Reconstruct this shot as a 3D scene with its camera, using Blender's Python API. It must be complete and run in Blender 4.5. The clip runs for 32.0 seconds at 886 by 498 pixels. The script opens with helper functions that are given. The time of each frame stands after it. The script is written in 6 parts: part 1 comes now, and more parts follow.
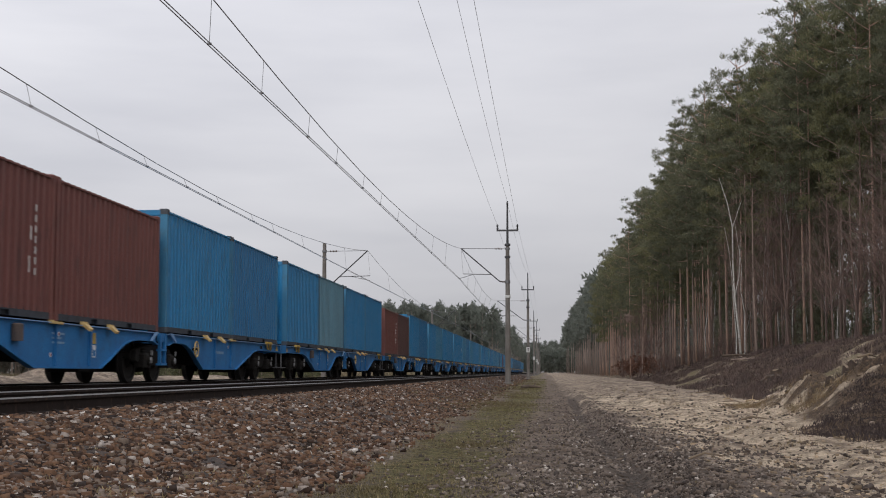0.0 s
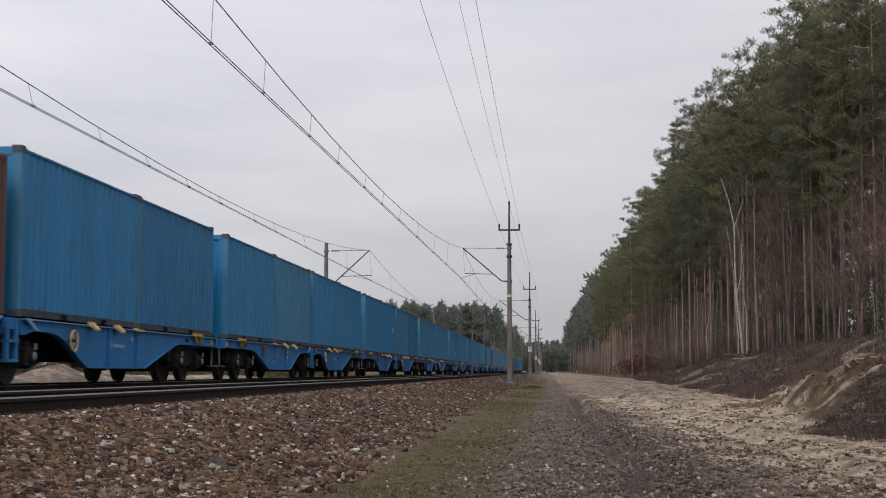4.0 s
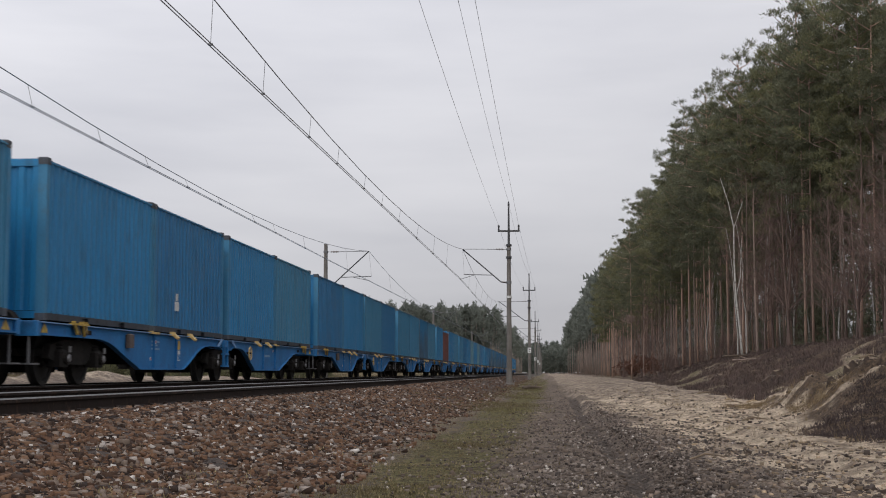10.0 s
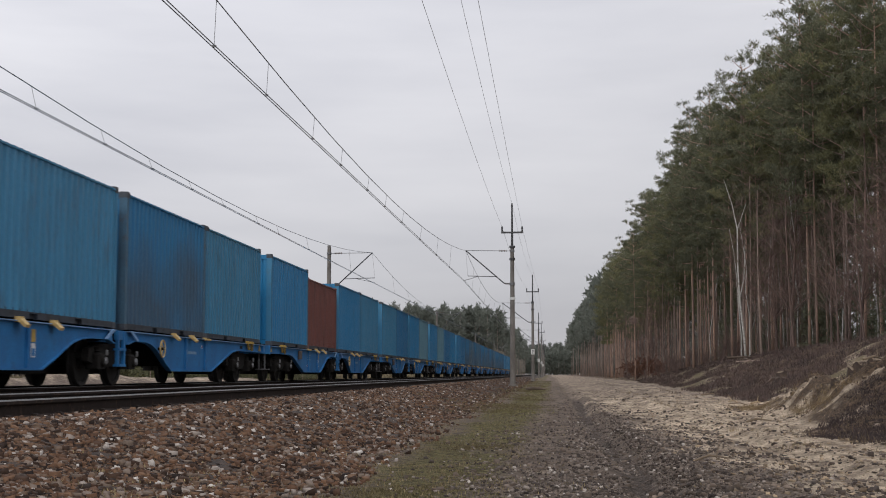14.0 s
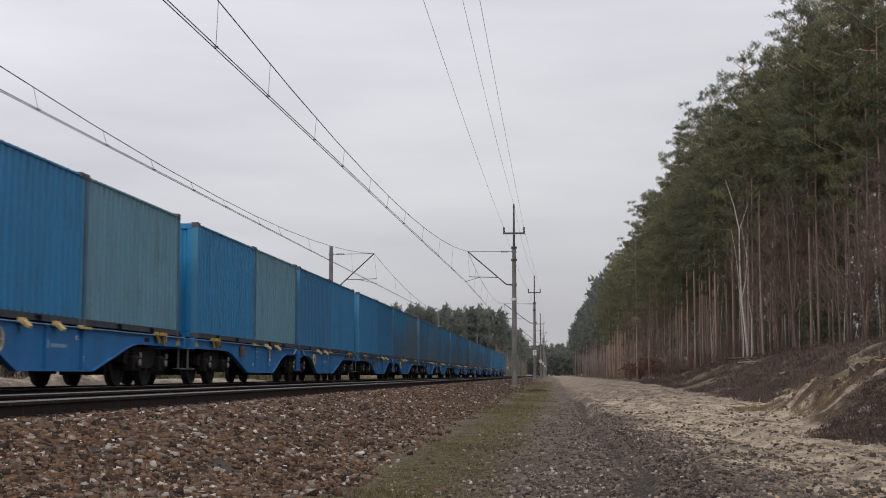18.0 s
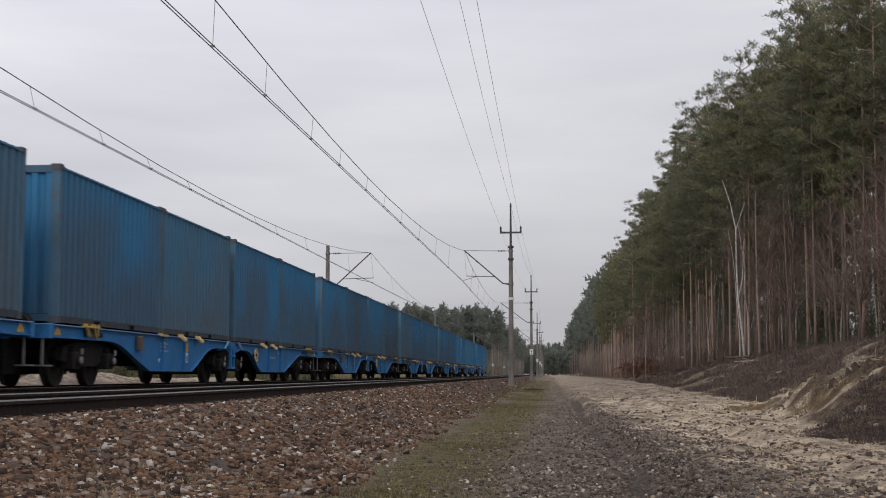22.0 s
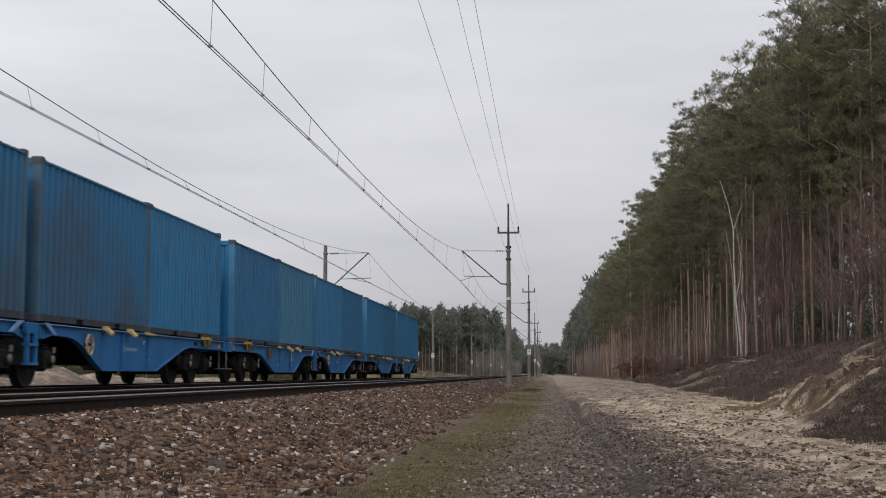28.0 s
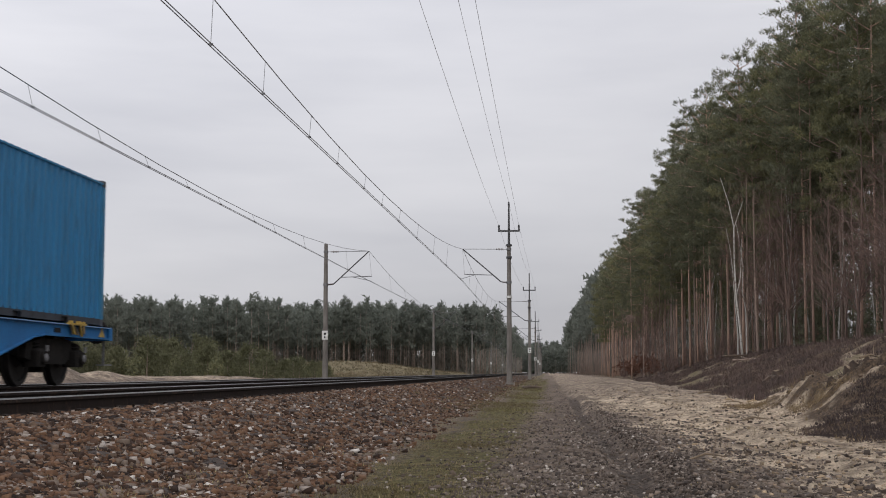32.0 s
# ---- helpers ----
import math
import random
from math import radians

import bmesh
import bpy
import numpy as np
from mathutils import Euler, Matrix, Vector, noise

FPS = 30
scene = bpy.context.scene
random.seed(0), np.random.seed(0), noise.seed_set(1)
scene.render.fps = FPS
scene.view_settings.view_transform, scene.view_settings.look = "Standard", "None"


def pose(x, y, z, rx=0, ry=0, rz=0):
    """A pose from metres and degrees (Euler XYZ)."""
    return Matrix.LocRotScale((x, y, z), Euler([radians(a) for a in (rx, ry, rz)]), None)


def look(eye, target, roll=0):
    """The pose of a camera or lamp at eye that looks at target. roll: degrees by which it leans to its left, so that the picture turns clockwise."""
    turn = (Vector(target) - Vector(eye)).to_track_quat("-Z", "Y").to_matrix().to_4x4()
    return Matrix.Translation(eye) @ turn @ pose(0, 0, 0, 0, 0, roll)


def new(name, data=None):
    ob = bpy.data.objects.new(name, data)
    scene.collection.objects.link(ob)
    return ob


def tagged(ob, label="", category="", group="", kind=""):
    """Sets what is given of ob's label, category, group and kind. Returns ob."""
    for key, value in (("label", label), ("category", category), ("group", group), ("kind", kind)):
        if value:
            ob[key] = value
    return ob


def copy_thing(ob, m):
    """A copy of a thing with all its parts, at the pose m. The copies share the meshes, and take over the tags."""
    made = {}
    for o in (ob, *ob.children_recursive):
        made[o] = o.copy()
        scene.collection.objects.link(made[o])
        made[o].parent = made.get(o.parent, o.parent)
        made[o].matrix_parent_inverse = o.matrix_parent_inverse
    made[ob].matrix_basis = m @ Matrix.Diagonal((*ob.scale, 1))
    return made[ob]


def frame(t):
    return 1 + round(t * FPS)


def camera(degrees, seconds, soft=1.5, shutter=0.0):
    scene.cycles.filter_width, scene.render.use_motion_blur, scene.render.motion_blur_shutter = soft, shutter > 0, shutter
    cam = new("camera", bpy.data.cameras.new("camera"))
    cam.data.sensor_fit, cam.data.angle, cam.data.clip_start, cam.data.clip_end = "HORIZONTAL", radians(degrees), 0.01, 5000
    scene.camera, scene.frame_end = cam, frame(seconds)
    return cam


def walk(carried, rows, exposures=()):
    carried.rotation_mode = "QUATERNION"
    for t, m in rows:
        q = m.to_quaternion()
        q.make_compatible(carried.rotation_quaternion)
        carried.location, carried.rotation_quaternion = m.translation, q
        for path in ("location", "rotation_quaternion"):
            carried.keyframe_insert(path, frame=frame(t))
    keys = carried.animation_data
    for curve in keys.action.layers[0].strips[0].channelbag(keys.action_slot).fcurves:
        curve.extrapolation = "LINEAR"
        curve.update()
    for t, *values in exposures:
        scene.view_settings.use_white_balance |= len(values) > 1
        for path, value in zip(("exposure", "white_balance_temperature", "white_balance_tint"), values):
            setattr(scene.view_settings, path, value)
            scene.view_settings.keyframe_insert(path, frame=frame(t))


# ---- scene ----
from mathutils import Vector as V3

# ---- the camera: a low tripod beside the line, swaying a little ----
EYE = (0.0, 0.0, 0.215)          # the rails' top is z = 0
LENS = 2400.0                    # focal length in units of which the picture is 1568 wide
cam = camera(math.degrees(2 * math.atan(784 / LENS)), 32.0, soft=1.0, shutter=0.2)


def aim(dx, dy):
    """Pose from the sway of the vanishing point of the line."""
    tilt = math.atan((660 + dy - 441) / LENS)
    turn = math.atan((967 + dx - 784) / LENS * math.cos(tilt))
    return pose(*EYE, 90 + math.degrees(tilt), 0, math.degrees(turn))


walk(cam, [(t, aim(dx, dy)) for t, dx, dy in (
    (0.0, -2.6, -0.9), (0.5, -1.7, -0.9), (1.0, -1.5, -0.3), (1.5, -0.7, 0.0), (2.0, 0.0, -0.3), (2.5, 0.1, -1.4),
    (3.0, 0.4, -1.5), (3.5, 0.4, -1.5), (4.5, 1.0, -1.8), (5.5, 1.5, -1.8), (6.0, 1.5, -1.5), (6.5, 1.7, -1.1),
    (7.0, 2.0, 0.0), (7.5, 1.4, 1.0), (8.0, 0.8, 0.9), (8.5, 0.3, 1.1), (9.0, -0.2, 1.2), (9.5, -1.3, 0.4),
    (10.0, -0.3, 0.1), (10.5, 0.3, 0.5), (11.0, 0.4, 1.7), (11.5, 1.9, 2.7), (12.0, 4.0, 2.7), (12.5, 4.3, 2.3),
    (13.0, 3.7, 2.1), (13.5, 4.6, 2.0), (14.0, 5.8, 2.8), (14.5, 7.3, 3.2), (15.5, 8.6, 4.1), (16.5, 8.9, 4.6),
    (17.0, 8.2, 4.6), (17.5, 8.9, 4.6), (18.0, 9.1, 4.3), (18.5, 9.3, 3.6), (19.0, 10.2, 3.8), (19.5, 9.1, 3.3),
    (20.0, 7.3, 3.0), (20.5, 5.5, 2.8), (21.0, 6.3, 2.5), (21.5, 4.9, 2.0), (22.0, 3.3, 2.9), (22.5, 1.8, 4.7),
    (23.0, 1.5, 6.1), (23.5, 2.2, 7.3), (24.0, 2.9, 7.7), (24.5, 2.9, 8.1), (25.0, 1.7, 8.5), (25.5, 1.7, 6.7),
    (26.5, 0.3, 4.9), (27.5, -0.8, 3.6), (28.0, -0.9, 3.1), (28.5, -0.1, 2.9), (29.0, 1.1, 3.1), (29.5, 1.2, 4.1),
    (30.0, 0.1, 3.4), (30.5, -1.3, 3.0), (31.0, -1.3, 2.2), (31.5, -0.7, 0.8), (32.0, 0.0, 0.0))])

# ---- an overcast sky ----
world = bpy.data.worlds.new("overcast_sky")
scene.world = world
world.use_nodes = True
wn, wl = world.node_tree.nodes, world.node_tree.links
wn.clear()
w_out, w_bg = wn.new("ShaderNodeOutputWorld"), wn.new("ShaderNodeBackground")
w_sky = wn.new("ShaderNodeTexSky")
w_sky.sky_type, w_sky.sun_disc = "NISHITA", False
w_sky.sun_elevation, w_sky.sun_rotation = radians(38), radians(20)
w_dim = wn.new("ShaderNodeMixRGB")
w_dim.blend_type, w_dim.inputs[0].default_value, w_dim.inputs[2].default_value = "MULTIPLY", 1.0, (0.06, 0.06, 0.06, 1)
w_co, w_map = wn.new("ShaderNodeTexCoord"), wn.new("ShaderNodeMapping")
w_map.inputs["Scale"].default_value = (1.4, 1.4, 7.0)
w_noise, w_ramp = wn.new("ShaderNodeTexNoise"), wn.new("ShaderNodeValToRGB")
w_noise.inputs["Scale"].default_value, w_noise.inputs["Detail"].default_value = 1.6, 5.0
w_noise.inputs["Roughness"].default_value = 0.5
w_ramp.color_ramp.elements[0].position, w_ramp.color_ramp.elements[1].position = 0.3, 0.72
w_ramp.color_ramp.elements[0].color = (0.565, 0.57, 0.625, 1)
w_ramp.color_ramp.elements[1].color = (0.80, 0.795, 0.835, 1)
w_mix = wn.new("ShaderNodeMixRGB")
w_mix.inputs[0].default_value = 0.93
# cloud is brightest overhead, as under any even overcast
w_xyz, w_up, w_lift = wn.new("ShaderNodeSeparateXYZ"), wn.new("ShaderNodeMapRange"), wn.new("ShaderNodeMixRGB")
w_up.inputs["From Min"].default_value, w_up.inputs["From Max"].default_value = 0.26, 0.95
w_up.inputs["To Min"].default_value, w_up.inputs["To Max"].default_value = 1.06, 1.9
w_low = wn.new("ShaderNodeMapRange")
w_low.inputs["From Min"].default_value, w_low.inputs["From Max"].default_value = 0.02, 0.26
w_low.inputs["To Min"].default_value, w_low.inputs["To Max"].default_value = 0.71, 1.0
w_fade = wn.new("ShaderNodeMath")
w_fade.operation = "MULTIPLY"
w_west, w_side = wn.new("ShaderNodeMapRange"), wn.new("ShaderNodeMixRGB")
w_west.inputs["From Min"].default_value, w_west.inputs["From Max"].default_value = -0.45, 0.12
w_west.inputs["To Min"].default_value, w_west.inputs["To Max"].default_value = 1.14, 0.98
w_side.blend_type, w_side.inputs[0].default_value = "MULTIPLY", 1.0
w_lift.blend_type, w_lift.inputs[0].default_value = "MULTIPLY", 1.0
for a, b in ((w_co.outputs["Generated"], w_map.inputs[0]), (w_map.outputs[0], w_noise.inputs["Vector"]),
             (w_noise.outputs["Fac"], w_ramp.inputs[0]), (w_sky.outputs[0], w_dim.inputs[1]),
             (w_dim.outputs[0], w_mix.inputs[1]), (w_ramp.outputs[0], w_mix.inputs[2]),
             (w_co.outputs["Generated"], w_xyz.inputs[0]), (w_xyz.outputs["Z"], w_up.inputs["Value"]),
             (w_mix.outputs[0], w_lift.inputs[1]), (w_xyz.outputs["Z"], w_low.inputs["Value"]), (w_up.outputs[0], w_fade.inputs[0]), (w_low.outputs[0], w_fade.inputs[1]), (w_fade.outputs[0], w_lift.inputs[2]), (w_xyz.outputs["X"], w_west.inputs["Value"]),
             (w_lift.outputs[0], w_side.inputs[1]), (w_west.outputs[0], w_side.inputs[2]), (w_side.outputs[0], w_bg.inputs[0]), (w_bg.outputs[0], w_out.inputs[0])):
    wl.new(a, b)
w_bg.inputs[1].default_value = 1.0

sun_data = bpy.data.lights.new("sun", "SUN")
sun_data.energy, sun_data.angle, sun_data.color = 0.9, radians(20), (1.0, 0.96, 0.9)
sun = new("sun", sun_data)
sun.matrix_world = look((2, -62, 55), (0, 20, 0))

# ---- materials ----
def mat(name, color, rough=0.8, metal=0.0, second=None, scale=3.0, stretch=(1, 1, 1), bump=0.0, fine=40.0,
        island=0.0, contrast=(0.35, 0.7), third=None, spec=0.5):
    """Two tones mixed by a broad noise, a fine grain over them and relief from the grain. island: spread of tone from piece to piece."""
    m = bpy.data.materials.new(name)
    m.use_nodes = True
    n, l = m.node_tree.nodes, m.node_tree.links
    b = n["Principled BSDF"]
    b.inputs["Roughness"].default_value, b.inputs["Metallic"].default_value = rough, metal
    b.inputs["Specular IOR Level"].default_value = spec
    co, mp = n.new("ShaderNodeTexCoord"), n.new("ShaderNodeMapping")
    mp.inputs["Scale"].default_value = stretch
    l.new(co.outputs["Object"], mp.inputs[0])
    big, small = n.new("ShaderNodeTexNoise"), n.new("ShaderNodeTexNoise")
    big.inputs["Scale"].default_value, big.inputs["Detail"].default_value = scale, 6.0
    small.inputs["Scale"].default_value, small.inputs["Detail"].default_value = fine, 4.0
    l.new(mp.outputs[0], big.inputs["Vector"])
    l.new(mp.outputs[0], small.inputs["Vector"])
    ramp = n.new("ShaderNodeValToRGB")
    second = second or tuple(c * 0.72 for c in color)
    e = ramp.color_ramp.elements
    e[0].position, e[1].position = contrast
    e[0].color, e[1].color = (*second, 1), (*color, 1)
    l.new(big.outputs["Fac"], ramp.inputs[0])
    out = ramp.outputs[0]
    if third:
        patch, pr, pm = n.new("ShaderNodeTexNoise"), n.new("ShaderNodeValToRGB"), n.new("ShaderNodeMixRGB")
        patch.inputs["Scale"].default_value, patch.inputs["Detail"].default_value = scale * 2.7, 5.0
        l.new(mp.outputs[0], patch.inputs["Vector"])
        pr.color_ramp.elements[0].position, pr.color_ramp.elements[1].position = 0.56, 0.7
        pm.inputs[2].default_value = (*third, 1)
        l.new(patch.outputs["Fac"], pr.inputs[0])
        l.new(pr.outputs[0], pm.inputs[0])
        l.new(out, pm.inputs[1])
        out = pm.outputs[0]
    grain, gm = n.new("ShaderNodeMapRange"), n.new("ShaderNodeMixRGB")
    grain.inputs["From Min"].default_value, grain.inputs["From Max"].default_value = 0.25, 0.75
    grain.inputs["To Min"].default_value, grain.inputs["To Max"].default_value = 0.82, 1.16
    l.new(small.outputs["Fac"], grain.inputs["Value"])
    gm.blend_type, gm.inputs[0].default_value = "MULTIPLY", 1.0
    l.new(out, gm.inputs[1])
    l.new(grain.outputs[0], gm.inputs[2])
    out = gm.outputs[0]
    if island:
        geo, spread, im = n.new("ShaderNodeNewGeometry"), n.new("ShaderNodeMapRange"), n.new("ShaderNodeMixRGB")
        spread.inputs["To Min"].default_value, spread.inputs["To Max"].default_value = 1 - island, 1 + island
        l.new(geo.outputs["Random Per Island"], spread.inputs["Value"])
        im.blend_type, im.inputs[0].default_value = "MULTIPLY", 1.0
        l.new(out, im.inputs[1])
        l.new(spread.outputs[0], im.inputs[2])
        out = im.outputs[0]
    l.new(out, b.inputs["Base Color"])
    if bump:
        bp = n.new("ShaderNodeBump")
        bp.inputs["Strength"].default_value, bp.inputs["Distance"].default_value = bump, 0.02
        l.new(small.outputs["Fac"], bp.inputs["Height"])
        l.new(bp.outputs[0], b.inputs["Normal"])
    return m


def leafy(name, dark, light, scale=0.6, island=0.35, through_light=0.24):
    """Foliage: tone by clump and by broad noise, rather matt, with some light passing through."""
    m = mat(name, light, 0.75, second=dark, scale=scale, fine=6.0, island=island, contrast=(0.3, 0.75), spec=0.25)
    n, l = m.node_tree.nodes, m.node_tree.links
    b = n["Principled BSDF"]
    thin, mix = n.new("ShaderNodeBsdfTranslucent"), n.new("ShaderNodeMixShader")
    l.new(b.inputs["Base Color"].links[0].from_socket, thin.inputs[0])
    mix.inputs[0].default_value = through_light
    l.new(b.outputs[0], mix.inputs[1])
    l.new(thin.outputs[0], mix.inputs[2])
    l.new(mix.outputs[0], n["Material Output"].inputs[0])
    return m


def stone_mix(name, tones):
    """Loose stones: each piece takes one of the tones."""
    m = bpy.data.materials.new(name)
    m.use_nodes = True
    n, l = m.node_tree.nodes, m.node_tree.links
    b = n["Principled BSDF"]
    b.inputs["Roughness"].default_value = 0.9
    b.inputs["Specular IOR Level"].default_value = 0.25
    geo, ramp = n.new("ShaderNodeNewGeometry"), n.new("ShaderNodeValToRGB")
    ramp.color_ramp.interpolation = "LINEAR"
    e = ramp.color_ramp.elements
    while len(e) < len(tones):
        e.new(0.5)
    for k, (at, c) in enumerate(tones):
        e[k].position, e[k].color = at, (*c, 1)
    l.new(geo.outputs["Random Per Island"], ramp.inputs[0])
    co, noi, gm, mr = n.new("ShaderNodeTexCoord"), n.new("ShaderNodeTexNoise"), n.new("ShaderNodeMixRGB"), n.new("ShaderNodeMapRange")
    noi.inputs["Scale"].default_value, noi.inputs["Detail"].default_value = 35.0, 4.0
    l.new(co.outputs["Object"], noi.inputs["Vector"])
    mr.inputs["To Min"].default_value, mr.inputs["To Max"].default_value = 0.6, 1.35
    l.new(noi.outputs["Fac"], mr.inputs["Value"])
    gm.blend_type, gm.inputs[0].default_value = "MULTIPLY", 1.0
    l.new(ramp.outputs[0], gm.inputs[1])
    l.new(mr.outputs[0], gm.inputs[2])
    l.new(gm.outputs[0], b.inputs["Base Color"])
    return m


def ground_mat():
    """Sand, gravel, turf and litter, blended by where each lies, broken up by noise."""
    m = bpy.data.materials.new("sandy_ground")
    m.use_nodes = True
    n, l = m.node_tree.nodes, m.node_tree.links
    b = n["Principled BSDF"]
    b.inputs["Roughness"].default_value = 0.95
    b.inputs["Specular IOR Level"].default_value = 0.15
    co = n.new("ShaderNodeTexCoord")

    def noise_tex(scale, detail=6.0, rough=0.6):
        t = n.new("ShaderNodeTexNoise")
        t.inputs["Scale"].default_value, t.inputs["Detail"].default_value = scale, detail
        t.inputs["Roughness"].default_value = rough
        l.new(co.outputs["Object"], t.inputs["Vector"])
        return t.outputs["Fac"]

    def tones(fac, lo, hi, a=0.35, c=0.68):
        r = n.new("ShaderNodeValToRGB")
        r.color_ramp.elements[0].position, r.color_ramp.elements[1].position = a, c
        r.color_ramp.elements[0].color, r.color_ramp.elements[1].color = (*lo, 1), (*hi, 1)
        l.new(fac, r.inputs[0])
        return r.outputs[0]

    sm, st = n.new("ShaderNodeMapping"), n.new("ShaderNodeTexNoise")
    sm.inputs["Scale"].default_value = (1.0, 0.45, 1.0)
    st.inputs["Scale"].default_value, st.inputs["Detail"].default_value, st.inputs["Roughness"].default_value = 3.2, 9.0, 0.72
    l.new(co.outputs["Object"], sm.inputs[0])
    l.new(sm.outputs[0], st.inputs["Vector"])
    streak = st.outputs["Fac"]
    broad, mid, fine = noise_tex(0.35), noise_tex(2.2, 8.0, 0.7), noise_tex(14.0, 6.0, 0.75)
    cur = tones(mid, (0.10, 0.077, 0.062), (0.255, 0.20, 0.16), 0.32, 0.68)
    for key, lo, hi, jitter in (("sand", (0.235, 0.178, 0.128), (0.655, 0.53, 0.39), streak), ("damp", (0.062, 0.05, 0.042), (0.125, 0.10, 0.083), mid), ("turf", (0.080, 0.066, 0.036), (0.160, 0.140, 0.062), mid),
                                ("litter", (0.05, 0.036, 0.028), (0.15, 0.105, 0.07), fine), ("straw", (0.095, 0.080, 0.045), (0.195, 0.158, 0.09), mid)):
        at, mul, mr, mx = n.new("ShaderNodeAttribute"), n.new("ShaderNodeMath"), n.new("ShaderNodeMapRange"), n.new("ShaderNodeMixRGB")
        at.attribute_name = key
        mul.operation = "ADD"
        l.new(at.outputs["Fac"], mul.inputs[0])
        l.new(jitter, mul.inputs[1])
        mr.inputs["From Min"].default_value, mr.inputs["From Max"].default_value = (0.80, 1.25) if key == "sand" else (0.86, 1.12)
        l.new(mul.outputs[0], mr.inputs["Value"])
        l.new(mr.outputs[0], mx.inputs[0])
        l.new(cur, mx.inputs[1])
        l.new(tones(fine if key != "sand" else streak, lo, hi, 0.38, 0.58), mx.inputs[2])
        cur = mx.outputs[0]
    g, gm, both = n.new("ShaderNodeMapRange"), n.new("ShaderNodeMixRGB"), n.new("ShaderNodeMath")
    both.operation = "MULTIPLY_ADD"
    l.new(noise_tex(38.0, 5.0, 0.8), both.inputs[0])
    both.inputs[1].default_value = 0.8
    l.new(fine, both.inputs[2])
    g.inputs["From Min"].default_value, g.inputs["From Max"].default_value = 0.66, 1.14
    g.inputs["To Min"].default_value, g.inputs["To Max"].default_value = 0.5, 1.42
    l.new(both.outputs[0], g.inputs["Value"])
    gm.blend_type, gm.inputs[0].default_value = "MULTIPLY", 1.0
    l.new(cur, gm.inputs[1])
    l.new(g.outputs[0], gm.inputs[2])
    l.new(gm.outputs[0], b.inputs["Base Color"])
    bp = n.new("ShaderNodeBump")
    bp.inputs["Strength"].default_value, bp.inputs["Distance"].default_value = 1.0, 0.06
    l.new(both.outputs[0], bp.inputs["Height"])
    l.new(bp.outputs[0], b.inputs["Normal"])
    return m


GROUND = ground_mat()
STONES = stone_mix("ballast_stones", ((0.0, (0.018, 0.012, 0.010)), (0.24, (0.048, 0.027, 0.017)), (0.48, (0.112, 0.060, 0.036)), (0.68, (0.158, 0.088, 0.050)), (0.80, (0.12, 0.086, 0.063)),
                                      (0.92, (0.20, 0.155, 0.125)), (0.975, (0.34, 0.295, 0.26)), (1.0, (0.52, 0.48, 0.44))))
PEBBLES = stone_mix("path_gravel", ((0.0, (0.030, 0.023, 0.020)), (0.45, (0.085, 0.066, 0.054)), (0.85, (0.19, 0.152, 0.125)), (0.97, (0.33, 0.285, 0.245)), (1.0, (0.50, 0.45, 0.40))))
# Darker than the stones: shade in the gaps between them is in the colour.
BED = mat("ballast_bed", (0.06, 0.038, 0.027), 0.95, second=(0.022, 0.015, 0.011), scale=9.0, fine=30, bump=1.0)
RAIL_SIDE = mat("rail_steel", (0.024, 0.017, 0.014), 0.9, 0.0, scale=4, third=(0.045, 0.028, 0.02), spec=0.15)
RAIL_TOP = mat("rail_polish", (0.17, 0.165, 0.16), 0.45, 0.7, scale=2, stretch=(1, 0.1, 1))
SLEEPER = mat("sleeper_concrete", (0.2, 0.185, 0.165), 0.9, scale=6)
CONCRETE = mat("pole_concrete", (0.205, 0.188, 0.172), 0.9, second=(0.125, 0.113, 0.102), scale=3, stretch=(1, 1, 0.35), bump=0.2)
GALV = mat("galvanised_steel", (0.22, 0.22, 0.228), 0.6, 0.5, scale=4)
DARK_STEEL = mat("dark_steel", (0.085, 0.085, 0.09), 0.65, 0.4, scale=5)
WIRE = mat("catenary_wire", (0.27, 0.27, 0.28), 0.6, 0.3, scale=4)
LINE = mat("aluminium_wire", (0.48, 0.48, 0.49), 0.55, 0.4, scale=4)
INSUL = mat("insulator_glaze", (0.10, 0.055, 0.035), 0.3, scale=6)
WHITE = mat("white_enamel", (0.72, 0.72, 0.70), 0.5, scale=8)
WHITE_DULL = mat("white_lettering", (0.22, 0.35, 0.51), 0.6, scale=8)
BLACK = mat("black_paint", (0.02, 0.02, 0.022), 0.6, scale=8)
SILL = mat("wagon_blue_paint", (0.012, 0.16, 0.39), 0.6, second=(0.010, 0.12, 0.31), scale=1.6, third=(0.016, 0.10, 0.24), bump=0.05)
SILL_LIGHT = mat("wagon_pale_blue_paint", (0.20, 0.36, 0.60), 0.5, scale=3)
CHASSIS = mat("grimy_black_steel", (0.022, 0.020, 0.018), 0.9, second=(0.014, 0.013, 0.012), scale=4, third=(0.030, 0.024, 0.020), spec=0.2)
TYRE = mat("wheel_steel", (0.022, 0.02, 0.018), 0.75, 0.1, scale=5)
YELLOW = mat("yellow_paint", (0.56, 0.38, 0.08), 0.6, second=(0.32, 0.21, 0.05), scale=8)
CREAM = mat("worn_cream_paint", (0.66, 0.48, 0.20), 0.6, second=(0.42, 0.28, 0.10), scale=8)
RED = mat("red_paint", (0.42, 0.05, 0.05), 0.6, scale=8)
POCKET_SHADE = mat("recess_shade", (0.018, 0.018, 0.02), 0.9, scale=5)
TOPRAIL = mat("container_roof_edge_paint", (0.07, 0.11, 0.15), 0.75, scale=3, third=(0.05, 0.05, 0.055))
